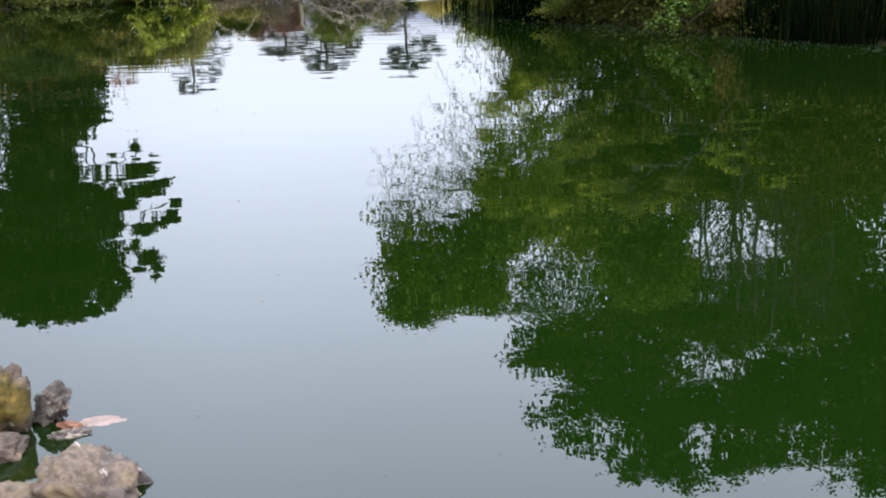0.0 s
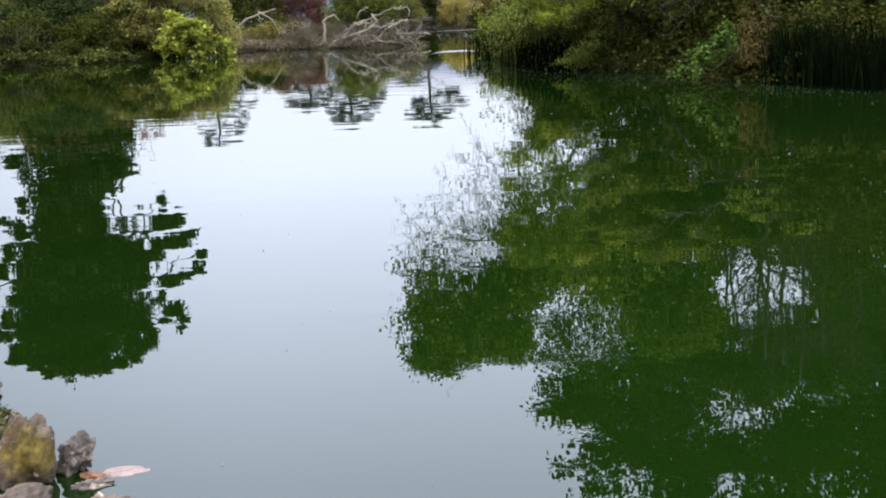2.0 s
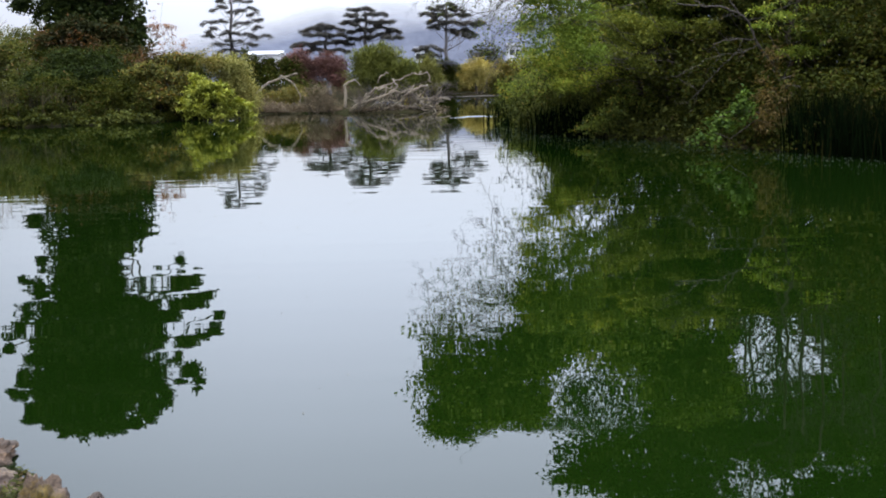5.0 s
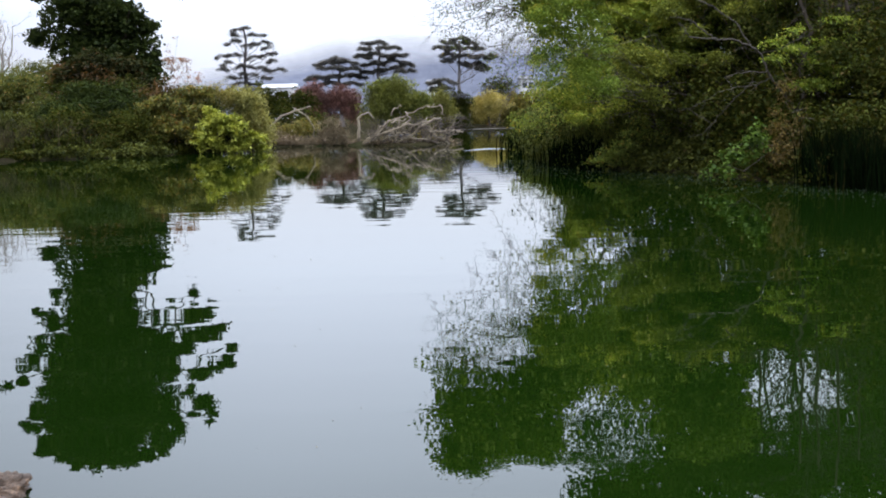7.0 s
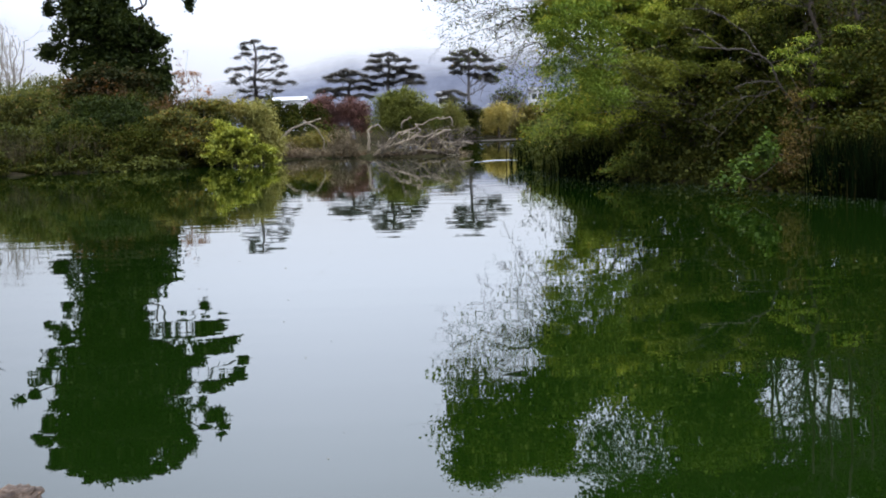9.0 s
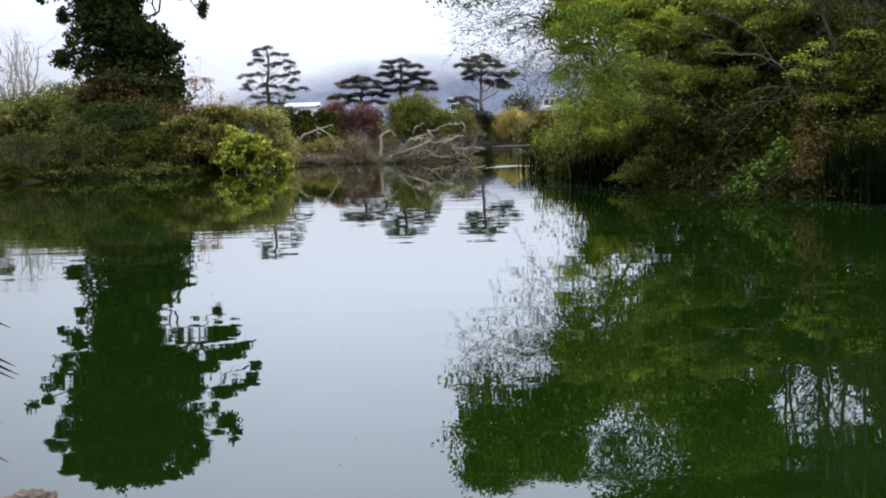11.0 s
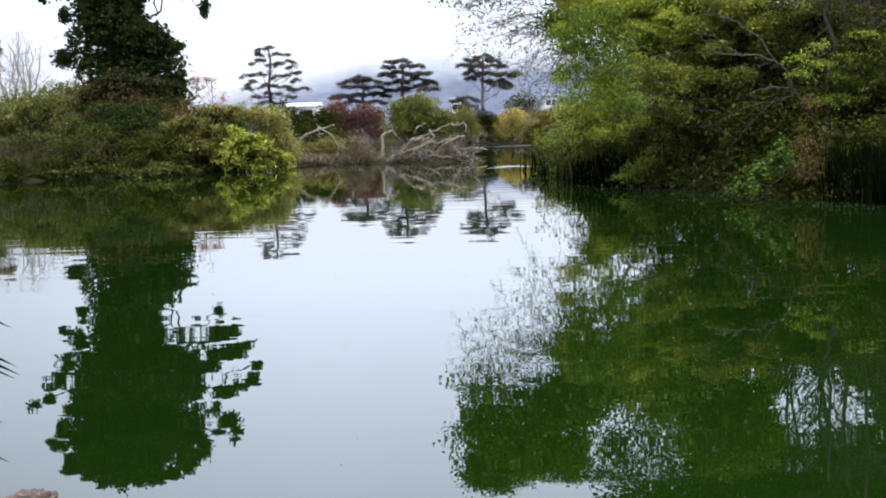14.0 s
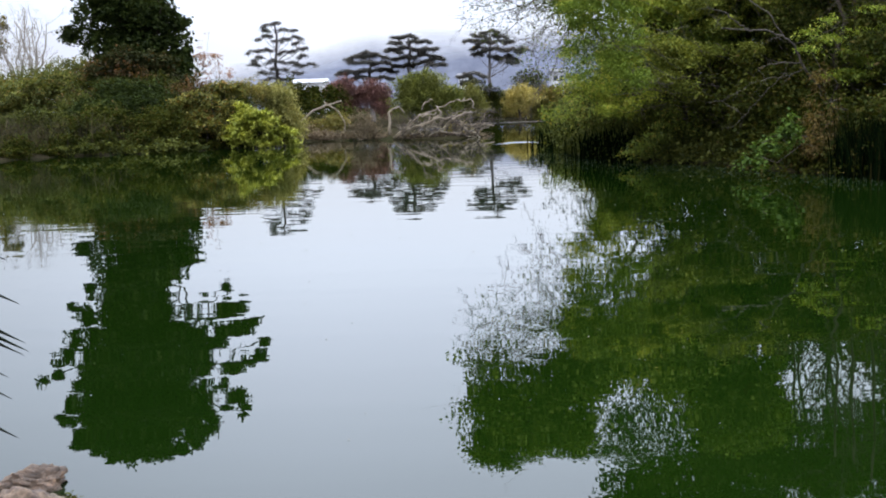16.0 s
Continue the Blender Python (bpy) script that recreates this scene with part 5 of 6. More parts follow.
cypress("broad dark cypress with layered crown", (-2.8, 115), (-3.2, 115, 8.2), 0.3,
        [(-3.53, 8.40, 1.15), (-4.40, 7.80, 0.63), (-2.21, 7.88, 0.97), (-3.14, 7.26, 1.55), (-1.39, 7.15, 0.80), (-4.63, 7.11, 0.69), (-2.03, 6.61, 1.32), (-0.56, 6.28, 0.57), (-3.74, 6.43, 1.03), (-0.78, 5.67, 0.92), (-2.34, 5.91, 1.32), (-3.91, 5.68, 1.03)], 15000, 72)
cypress("low spreading dark cypress", (-6.9, 117), (-7.0, 117, 6.6), 0.3,
        [(-7.25, 7.05, 0.70), (-8.48, 6.68, 0.87), (-6.40, 6.76, 0.99), (-7.87, 6.15, 1.17), (-6.07, 6.09, 1.28), (-8.82, 5.32, 1.22), (-7.02, 5.40, 1.34), (-5.29, 5.35, 0.76), (-9.69, 5.20, 0.52), (-7.92, 4.71, 1.34), (-5.89, 4.65, 1.05)], 15000, 73)
cypress("tall dark cypress with bare lower trunk", (4.3, 115), (4.45, 115, 8.3), 0.26,
        [(4.56, 8.60, 0.80), (3.58, 8.18, 0.86), (5.46, 8.21, 0.69), (2.89, 7.81, 0.80), (4.54, 7.67, 1.26), (6.24, 7.62, 0.34), (3.61, 7.14, 0.86), (5.14, 6.95, 1.26), (3.31, 6.61, 0.52), (6.50, 6.83, 0.97), (7.41, 6.88, 0.52), (5.92, 6.22, 0.80), (4.92, 6.25, 0.52), (6.62, 6.00, 0.57), (6.47, 5.64, 0.40)], 12000, 74)
cypress("small dark cypress half hidden by shrubs", (2.4, 112), (2.4, 112, 4.8), 0.2,
        [(2.92, 4.63, 1.0), (2.02, 4.45, 0.7), (3.56, 3.2, 1.2), (2.98, 1.39, 1.2), (2.6, 3.9, 0.9)], 4000, 75)
shrub("maroon_shrub", "maroon-leaved shrub on the far shore", [(-9.01, 101.00, 3.03, 0.96, 1.09, 1.21), (-8.24, 101.00, 3.63, 0.88, 0.68, 0.75), (-5.88, 101.00, 3.06, 1.26, 0.95, 1.06), (-7.27, 101.00, 2.72, 1.38, 1.02, 1.13), (-5.16, 101.00, 2.41, 0.88, 1.13, 1.26), (-8.42, 101.00, 2.14, 1.26, 0.79, 0.88)], 50000, 0.12, MAROON, 81)
shrub("round_willow", "rounded green willow on the far shore", [(-1.79, 97.00, 3.61, 1.93, 1.09, 1.21), (-2.77, 97.00, 2.80, 1.45, 1.20, 1.33), (-0.61, 97.00, 2.74, 1.69, 1.20, 1.33), (-1.60, 97.00, 1.93, 2.66, 0.98, 1.09), (0.33, 97.00, 2.23, 1.21, 1.09, 1.21)], 60000, 0.12, WILLOW, 82, "tree", droop=0.6, stem_mat=BARK)
shrub("round_willow", "smaller olive-green willow beside the round one", [(2.06, 99.00, 2.43, 1.11, 1.22, 1.36), (1.43, 99.00, 1.71, 1.11, 1.00, 1.11), (2.78, 99.00, 1.67, 0.74, 1.00, 1.11)], 16000, 0.12, SIDEWILLOW, 87, "tree", droop=0.7, stem_mat=BARK)
shrub("dark_bush", "dark blue-green bush at the far waterline", [(4.51, 112.00, 0.91, 0.95, 0.60, 0.67), (4.55, 112.3, 1.9, 0.75, 0.6, 0.8), (4.2, 112.5, 2.9, 0.7, 0.6, 0.7, 0.5), (5.0, 112.4, 2.6, 0.5, 0.6, 0.6, 0.3)], 8000, 0.16, SHADEGREEN, 88)
tree("golden_tree", "small golden-leaved tree on the far shore", (7.2, 115.0), (7.1, 115, 2.6), 0.14,
     [(7.10, 115.00, 2.37, 1.72, 0.90, 1.00), (6.10, 115.00, 2.26, 1.15, 0.72, 0.80), (8.24, 115.00, 2.19, 1.15, 0.90, 1.00), (6.93, 115.00, 1.52, 1.43, 0.64, 0.72), (7.26, 115.00, 3.07, 1.15, 0.46, 0.52)], 17000, 0.14, GOLD, 83, limbs=5, fine=False, spread=0.15)
shrub("far_thicket", "dark green thicket along the far shore", [(3.56, 114.00, 0.83, 1.8, 1.2, 1.1), (3.12, 116.00, 2.45, 2.0, 1.4, 1.6), (1.16, 113.00, 1.44, 2.2, 1.4, 1.6), (10.35, 118.00, 1.97, 2.0, 1.4, 1.9), (9.52, 115.00, 0.54, 1.4, 1.1, 0.9), (10.04, 140.00, 4.33, 2.6, 1.5, 1.4), (12.28, 118.00, 1.64, 2.5, 1.5, 2.2)], 16000, 0.22, SHADEGREEN, 84, stems=6)
shrub("far_hedge", "yellow-olive hedge behind the far shore", [(3.5, 121, 1.4, 2.2, 1.2, 1.7), (7.0, 121, 1.3, 2.4, 1.2, 1.5), (14.0, 120, 1.6, 2.6, 1.2, 2.0)] + [(9.89, 116.00, 2.29, 1.44, 1.17, 1.30), (10.74, 116.00, 1.69, 1.44, 1.30, 1.44), (9.29, 116.00, 1.16, 1.16, 1.04, 1.16)], 26000, 0.2, OLIVE, 86, "hedge", stems=5)
shrub("far_thicket", "dark olive thicket behind the island", [(-10.01, 92, 3.0, 2.3, 0.78, 0.75, 2.0), (-8.3, 92, 2.8, 1.2, 0.7, 0.7, 2.0), (-9.19, 90.00, 1.85, 1.8, 1.2, 1.1), (-10.67, 92.00, 2.31, 2.0, 1.4, 1.2), (-7.12, 85.00, 1.01, 2.0, 1.2, 0.8), (-12.12, 95.00, 2.71, 2.0, 1.6, 1.4)] + [(-11.61, 92.00, 3.26, 0.80, 0.82, 0.92), (-11.99, 92.00, 2.36, 0.69, 0.82, 0.92), (-11.18, 92.00, 2.79, 0.57, 0.62, 0.69), (-10.06, 92.00, 2.19, 1.03, 0.58, 0.64), (-9.37, 92.00, 2.51, 0.69, 0.52, 0.57)], 14000, 0.2, SHADEGREEN, 85)
shrub("drooping_bush", "mid-green bush drooping to the water's edge",
      tiers(4, [(5.51, 36.5, 1.94, 1.0, 1.0, 0.6), (4.9, 38.0, 1.9, 0.7, 1.0, 0.5)] + [(6.3, 34.4, 1.19, 0.37, 0.5, 0.14), (6.03, 34.4, 0.84, 0.35, 0.5, 0.14), (5.66, 34.4, 0.53, 0.21, 0.5, 0.1), (6.6, 34.4, 1.43, 0.39, 0.5, 0.14), (5.32, 34.4, 0.38, 0.15, 0.5, 0.06), (6.78, 34.4, 1.06, 0.29, 0.5, 0.14)], 130, 0.22, 0.05),
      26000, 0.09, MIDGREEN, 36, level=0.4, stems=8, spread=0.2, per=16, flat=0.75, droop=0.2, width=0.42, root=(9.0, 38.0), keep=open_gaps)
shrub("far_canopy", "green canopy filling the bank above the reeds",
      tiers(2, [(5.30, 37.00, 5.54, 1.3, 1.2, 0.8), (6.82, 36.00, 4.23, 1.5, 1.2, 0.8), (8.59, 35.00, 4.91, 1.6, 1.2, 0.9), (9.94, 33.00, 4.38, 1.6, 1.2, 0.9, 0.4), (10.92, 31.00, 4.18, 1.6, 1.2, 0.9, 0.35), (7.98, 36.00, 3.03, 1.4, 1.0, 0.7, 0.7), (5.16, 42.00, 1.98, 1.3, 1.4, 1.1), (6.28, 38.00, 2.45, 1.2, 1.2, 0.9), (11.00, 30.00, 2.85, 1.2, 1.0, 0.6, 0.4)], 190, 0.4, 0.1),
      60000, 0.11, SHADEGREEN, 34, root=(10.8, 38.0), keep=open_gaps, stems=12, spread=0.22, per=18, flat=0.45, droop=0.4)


# ---------------------------------------------------------------- island with the fallen dead tree
shrub("dry_bush", "brown leafless bush on the island", [(-4.61, 68.00, 1.10, 0.85, 0.58, 0.64), (-5.05, 68.00, 0.70, 0.68, 0.38, 0.42), (-4.03, 68.00, 0.66, 0.68, 0.38, 0.42)], 3800, 0.13, BRUSH, 91, "bush", 6, 0.14, stems=14, width=0.16, stem_mat=DRY_BANK)
shrub("dry_growth", "dry brown growth along the island shore", [(-7.11, 69.00, 0.34, 1.3, 0.7, 0.28), (-5.49, 69.00, 0.23, 1.4, 0.7, 0.25), (-3.85, 68.50, 0.19, 1.2, 0.7, 0.25), (-8.13, 69.50, 0.59, 0.9, 0.6, 0.45), (-1.89, 67.60, 0.12, 1.2, 0.6, 0.2), (0.01, 67.40, 0.10, 1.2, 0.6, 0.2), (1.78, 68.40, 0.12, 0.9, 0.6, 0.2)], 9000, 0.14, BRUSH, 92, "undergrowth", 6, 0.12, stems=10, width=0.22, stem_mat=DRY_BANK)
shrub("island_grass", "dull green undergrowth on the island", [(-7.39, 72.00, 0.91, 1.2, 0.8, 0.5), (-6.46, 73.00, 1.14, 1.0, 0.8, 0.5), (-8.46, 71.00, 0.90, 0.8, 0.8, 0.6), (0.69, 71.00, 0.45, 1.0, 0.7, 0.35)], 5000, 0.14, OLIVE, 93, "undergrowth", 8, 0.12)


def dead_tree():
    rng = np.random.default_rng(14)
    ob = thing("dead_tree", (-0.5, 67.4, 0.1), "fallen dead tree with bleached tangled branches on the island", "dead tree")
    lines = [
        (0.06, [(-2.4, 67.30, 0.1), (-1.8, 67.15, 0.95), (-1.2, 67.0, 1.35), (-0.5, 67.2, 1.62), (0.39, 67.05, 1.98), (1.14, 66.80, 2.15)]),
        (0.08, [(-2.34, 67.30, 0.08), (-1.65, 67.05, 0.69), (-0.63, 66.80, 1.08), (0.37, 67.30, 1.21), (1.37, 67.05, 1.40)]),
        (0.075, [(-1.17, 67.30, 0.04), (-0.64, 67.05, 0.99), (-0.21, 66.80, 1.40), (-0.45, 67.30, 1.82)]),
        (0.09, [(-0.67, 67.30, 0.07), (0.19, 67.05, 0.80), (1.03, 66.80, 1.36), (1.46, 67.30, 1.39)]),
        (0.08, [(0.37, 67.30, 1.16), (1.02, 67.05, 0.61), (1.99, 66.80, -0.01)]),
        (0.06, [(-1.34, 67.30, -0.02), (-0.33, 67.05, 0.32), (0.67, 66.80, 0.30), (1.84, 67.30, -0.12)]),
        (0.05, [(-1.29, 67.30, 1.59), (-1.02, 67.05, 2.00), (-0.68, 66.80, 2.15)]),
        (0.055, [(0.73, 67.30, 2.08), (1.48, 67.05, 2.09), (1.62, 66.80, 1.56)]),
        (0.07, [(-2.67, 67.30, 0.30), (-1.80, 67.05, 1.11), (-1.12, 66.80, 1.34), (-0.46, 67.30, 1.40)]),
        (0.06, [(0.16, 67.30, -0.03), (0.68, 67.05, 0.54), (1.27, 66.80, 0.77)]),
        (0.06, [(-2.01, 67.30, -0.00), (-1.49, 67.05, 0.44), (-0.31, 66.80, 0.66)]),
        (0.06, [(-2.84, 67.30, 0.14), (-2.23, 67.05, 0.54), (-1.31, 66.80, 0.77), (-0.66, 67.30, 0.32)]),
        (0.06, [(-1.76, 67.30, 0.11), (-1.31, 67.05, 0.68), (-0.88, 66.80, 1.01), (-0.76, 67.30, 1.41)]),
        (0.06, [(-0.42, 67.30, -0.05), (-0.65, 67.05, 0.50), (-1.22, 66.80, 0.98)]),
        (0.05, [(1.09, 67.30, 0.02), (1.51, 67.05, 0.43), (1.35, 66.80, 0.94)]),
    ]
    for r, pts in lines:
        pts = np.array(pts)
        t = np.linspace(0, len(pts) - 1, len(pts) * 3)
        fine = np.stack([np.interp(t, np.arange(len(pts)), pts[:, k]) for k in range(3)], 1) + rng.normal(size=(len(t), 3)) * 0.05
        g = Geo()
        g.tube(fine, r * 0.85, r * 0.45, 7)
        part("branch", g.mesh("branch", DEADWOOD), ob)
    for i in range(120):
        x = rng.uniform(-2.7, 2.0)
        s = np.array((x, 67.0 + rng.uniform(-0.3, 0.8), gz(x, 67.6) * 0.4 + rng.uniform(0.0, 0.7)))
        rise = rng.uniform(0.1, 1.25) * (1 - abs(x - 0.2) / 3.6)
        e = s + np.array((rng.uniform(-1.0, 1.5), rng.uniform(-0.4, 0.4), rise))
        g = Geo()
        pts = bow(s, e, rng.uniform(-0.2, 0.4), rng, 8, 0.12)
        r = rng.uniform(0.012, 0.036)
        g.tube(pts, r, r * 0.4, 5)
        for _ in range(2):
            twigs(g, rng, pts[rng.integers(3, 8)], (e - s) + rng.normal(size=3) * 0.6, rng.uniform(0.3, 0.6), r * 0.4, 1, 0.6, 2)
        part("branch", g.mesh("branch", TWIG if i % 3 else DEADWOOD), ob)


dead_tree()


def snag(name, label, lines, seed, mat=DEADWOOD):
    rng = np.random.default_rng(seed)
    ob = thing(name, (*lines[0][1][0][:2], 0.15), label, "dead branch")
    for r, pts in lines:
        pts = np.array(pts)
        t = np.linspace(0, len(pts) - 1, len(pts) * 3)
        g = Geo()
        g.tube(np.stack([np.interp(t, np.arange(len(pts)), pts[:, k]) for k in range(3)], 1) + rng.normal(size=(len(t), 3)) * 0.015, r, r * 0.5, 7)
        part("branch", g.mesh("branch", mat), ob)


snag("white_snag", "bleached white crooked snag", [(0.09, [(-3.07, 67.00, 0.30), (-3.07, 67.00, 1.12), (-3.09, 67.00, 1.53), (-2.83, 67.00, 1.77)]), (0.06, [(-2.89, 67.00, 1.71), (-2.54, 67.00, 1.82), (-2.21, 67.00, 1.50)])], 15)
snag("bare_branch", "bare pale branch leaning over the island", [(0.07, [(-8.31, 69.00, 1.09), (-7.54, 69.00, 1.74), (-6.78, 69.00, 2.01), (-5.87, 69.00, 2.27)]), (0.045, [(-6.84, 69.00, 2.17), (-6.09, 69.00, 1.70), (-5.75, 69.00, 1.17), (-5.74, 69.00, 0.46)])], 16)
snag("drift_log", "pale driftwood log lying at the island tip", [(0.09, [(1.25, 74.00, 0.51), (2.12, 74.00, 0.59), (3.02, 74.00, 0.53)]), (0.05, [(2.02, 73.00, 0.44), (2.44, 73.00, 0.73)])], 17)


# ---------------------------------------------------------------- far shore edging and buildings
STONE = surface_mat("pale_stone", [(0.3, (0.12, 0.112, 0.1)), (0.7, (0.2, 0.188, 0.172))], 2.0, 0.8, 0.3, 15.0, 0.01)
WHITE = surface_mat("white_paint", [(0.3, (0.5, 0.5, 0.51)), (0.7, (0.64, 0.64, 0.65))], 0.5, 0.6, 0.1, 8.0, 0.01)
ROOF = surface_mat("grey_roof", [(0.3, (0.1, 0.1, 0.11)), (0.7, (0.2, 0.2, 0.21))], 1.0, 0.8, 0.2, 6.0, 0.01)
PANE = surface_mat("dark_pane", [(0.3, (0.02, 0.025, 0.03)), (0.7, (0.04, 0.045, 0.05))], 1.0, 0.1, 0.0, 6.0, 0.01, spec=0.5)


def box(g, x0, x1, y0, y1, z0, z1):
    v = [(x, y, z) for z in (z0, z1) for y in (y0, y1) for x in (x0, x1)]
    g.add(v, [(0, 2, 3, 1), (4, 5, 7, 6), (0, 1, 5, 4), (2, 6, 7, 3), (0, 4, 6, 2), (1, 3, 7, 5)])


kerb = thing("stone_edging", (6.0, 113.2, 0), "low pale stone edging along the far shore", "edging")
for a, b in (((1.6, 110.2), (2.7, 111.2)), ((2.7, 111.2), (4.7, 112.3)), ((4.7, 112.3), (6.7, 113.4)), ((6.7, 113.4), (8.2, 113.9)), ((8.2, 113.9), (9.7, 114.4))):
    g = Geo()
    a, b = np.array(a), np.array(b)
    n = np.array((-(b - a)[1], (b - a)[0])) / np.linalg.norm(b - a) * 0.11
    a, b = a + (b - a) * 0.01, b - (b - a) * 0.01
    v = [(*(p + o), z) for z in (-0.2, 0.035) for p, o in ((a, -n * 0.3), (b, -n * 0.3), (b, n), (a, n))]
    g.add(v, [(3, 2, 1, 0), (4, 5, 6, 7), (0, 1, 5, 4), (1, 2, 6, 5), (2, 3, 7, 6), (3, 0, 4, 7)])
    part("edging_stone", g.mesh("edging_stone", STONE, False), kerb)


def house(label, x0, x1, y, z1, seed):
    rng = np.random.default_rng(seed)
    z0 = gz((x0 + x1) / 2, y) - 0.2
    ob = thing("house", ((x0 + x1) / 2, y, z0), label, "house", "houses beyond the far shore")
    g = Geo()
    box(g, x0, x1, y, y + 6, z0, z1)
    part("wall", g.mesh("wall", WHITE, False), ob)
    g = Geo()
    m = y + 3
    h = z1 + 0.6
    g.add([(x0 - 0.3, y - 0.4, z1 + 0.01), (x1 + 0.3, y - 0.4, z1 + 0.01), (x1 + 0.3, y + 6.4, z1 + 0.01), (x0 - 0.3, y + 6.4, z1 + 0.01), (x0 - 0.3, m, h), (x1 + 0.3, m, h)],
          [(0, 1, 5, 4), (2, 3, 4, 5), (0, 4, 3), (1, 2, 5), (3, 2, 1, 0)])
    part("roof", g.mesh("roof", ROOF if seed % 2 else WHITE, False), ob)
    k = max(2, int((x1 - x0) / 1.8))
    for i in range(k):
        cx = x0 + (i + 0.5) * (x1 - x0) / k
        g = Geo()
        box(g, cx - 0.4, cx + 0.4, y - 0.03, y + 0.05, z1 - 1.5, z1 - 0.6)
        part("window", g.mesh("window", PANE, False), ob)


house("long low white building among the trees", -24.0, -18.6, 190, 5.9, 2)
house("white house among the far trees", 2.6, 4.4, 200, 6.3, 1)
house("white house among the far trees", 18.0, 20.0, 200, 6.6, 3)

# ---------------------------------------------------------------- rocks at the near bank
def rock_mat(name, dark, mid, light, patches=(), scale=9.0, layered=1.0, rough=0.8, cracks=0.3, growth=None):
    """Stone with stains of several colours, cracks and a coarse broken skin."""
    m, n, l, out = nodes_of(name)
    co = n.new("ShaderNodeTexCoord").outputs["Object"]
    p = n.new("ShaderNodeBsdfPrincipled")
    big = noise_node(n, l, co, scale, 8, 0.7, (1, 1, layered))
    fine = noise_node(n, l, co, scale * 6, 6, 0.75, (1, 1, layered))
    col = ramp_node(n, l, big, [(0.32, dark), (0.5, mid), (0.68, light)])
    col = mix_node(n, l, 1.0, col, ramp_node(n, l, fine, [(0.35, (0.45, 0.45, 0.45)), (0.62, (1.25, 1.25, 1.25))]), "MULTIPLY")
    for k, (colour, sc, lo, hi) in enumerate(patches):
        off = n.new("ShaderNodeMapping")
        off.inputs["Location"].default_value = (k * 3.1, k * 1.7, k * 2.3)
        l.new(co, off.inputs["Vector"])
        col = mix_node(n, l, ramp_node(n, l, noise_node(n, l, off.outputs["Vector"], sc, 7, 0.65), [(lo, (0, 0, 0)), (hi, (1, 1, 1))]), col, colour)
    if growth:                       # one ragged patch of lichen round a spot on the stone
        spot, reach, colour = growth
        far = n.new("ShaderNodeVectorMath")
        far.operation = "DISTANCE"
        l.new(co, far.inputs[0])
        far.inputs[1].default_value = spot
        ragged = n.new("ShaderNodeMath")
        ragged.operation = "MULTIPLY_ADD"
        l.new(noise_node(n, l, co, 13.0, 7, 0.7), ragged.inputs[0])
        ragged.inputs[1].default_value = -0.3
        l.new(far.outputs["Value"], ragged.inputs[2])
        tint = ramp_node(n, l, noise_node(n, l, co, 22.0, 6, 0.7), [(0.35, tuple(c * 0.3 for c in colour)), (0.62, colour)])
        edge = n.new("ShaderNodeMapRange")
        edge.inputs["From Min"].default_value = reach - 0.15
        edge.inputs["From Max"].default_value = reach - 0.21
        l.new(ragged.outputs[0], edge.inputs["Value"])
        col = mix_node(n, l, edge.outputs[0], col, tint)
    v = n.new("ShaderNodeTexVoronoi")
    v.feature = "DISTANCE_TO_EDGE"
    v.inputs["Scale"].default_value = scale * 1.8
    mp = n.new("ShaderNodeMapping")
    mp.inputs["Scale"].default_value = (1, 1, layered * 1.5)
    l.new(co, mp.inputs["Vector"])
    l.new(mp.outputs["Vector"], v.inputs["Vector"])
    crack = ramp_node(n, l, v.outputs["Distance"], [(0.0, (0.35, 0.33, 0.32)), (0.09, (1, 1, 1))])
    col = mix_node(n, l, cracks, col, crack, "MULTIPLY")
    l.new(col, p.inputs["Base Color"])
    p.inputs["Roughness"].default_value = rough
    b1 = n.new("ShaderNodeBump")
    b1.inputs["Strength"].default_value = 0.8
    b1.inputs["Distance"].default_value = 0.02
    l.new(big, b1.inputs["Height"])
    b2 = n.new("ShaderNodeBump")
    b2.inputs["Strength"].default_value = 0.8
    b2.inputs["Distance"].default_value = 0.008
    l.new(fine, b2.inputs["Height"])
    l.new(b1.outputs[0], b2.inputs["Normal"])
    l.new(b2.outputs[0], p.inputs["Normal"])
    l.new(p.outputs[0], out.inputs["Surface"])
    return m


LICHEN_ROCK = rock_mat("lichen_rock", (0.028, 0.016, 0.01), (0.088, 0.056, 0.034), (0.18, 0.125, 0.08), [((0.05, 0.044, 0.011), 9.0, 0.55, 0.63), ((0.38, 0.32, 0.24), 17.0, 0.62, 0.66)], 11.0, 1.6, cracks=0.6, growth=((0.05, -0.1, 0.06), 0.15, (0.17, 0.112, 0.008)))
GREY_ROCK = rock_mat("grey_layered_rock", (0.034, 0.025, 0.02), (0.115, 0.088, 0.07), (0.26, 0.21, 0.165), [((0.36, 0.29, 0.22), 15.0, 0.56, 0.61), ((0.02, 0.015, 0.013), 12.0, 0.58, 0.64)], 14.0, 3.0, cracks=0.8)
TAN_ROCK = rock_mat("tan_rock", (0.07, 0.048, 0.033), (0.155, 0.106, 0.07), (0.225, 0.163, 0.112), [((0.07, 0.047, 0.036), 6.0, 0.48, 0.56), ((0.14, 0.095, 0.045), 5.0, 0.52, 0.6), ((0.36, 0.3, 0.26), 10.0, 0.64, 0.67)], 6.0)
BROWN_ROCK = rock_mat("brown_rock", (0.027, 0.017, 0.011), (0.085, 0.054, 0.034), (0.17, 0.11, 0.07), [((0.22, 0.135, 0.08), 14.0, 0.6, 0.67)], 11.0, 2.2, 0.6)
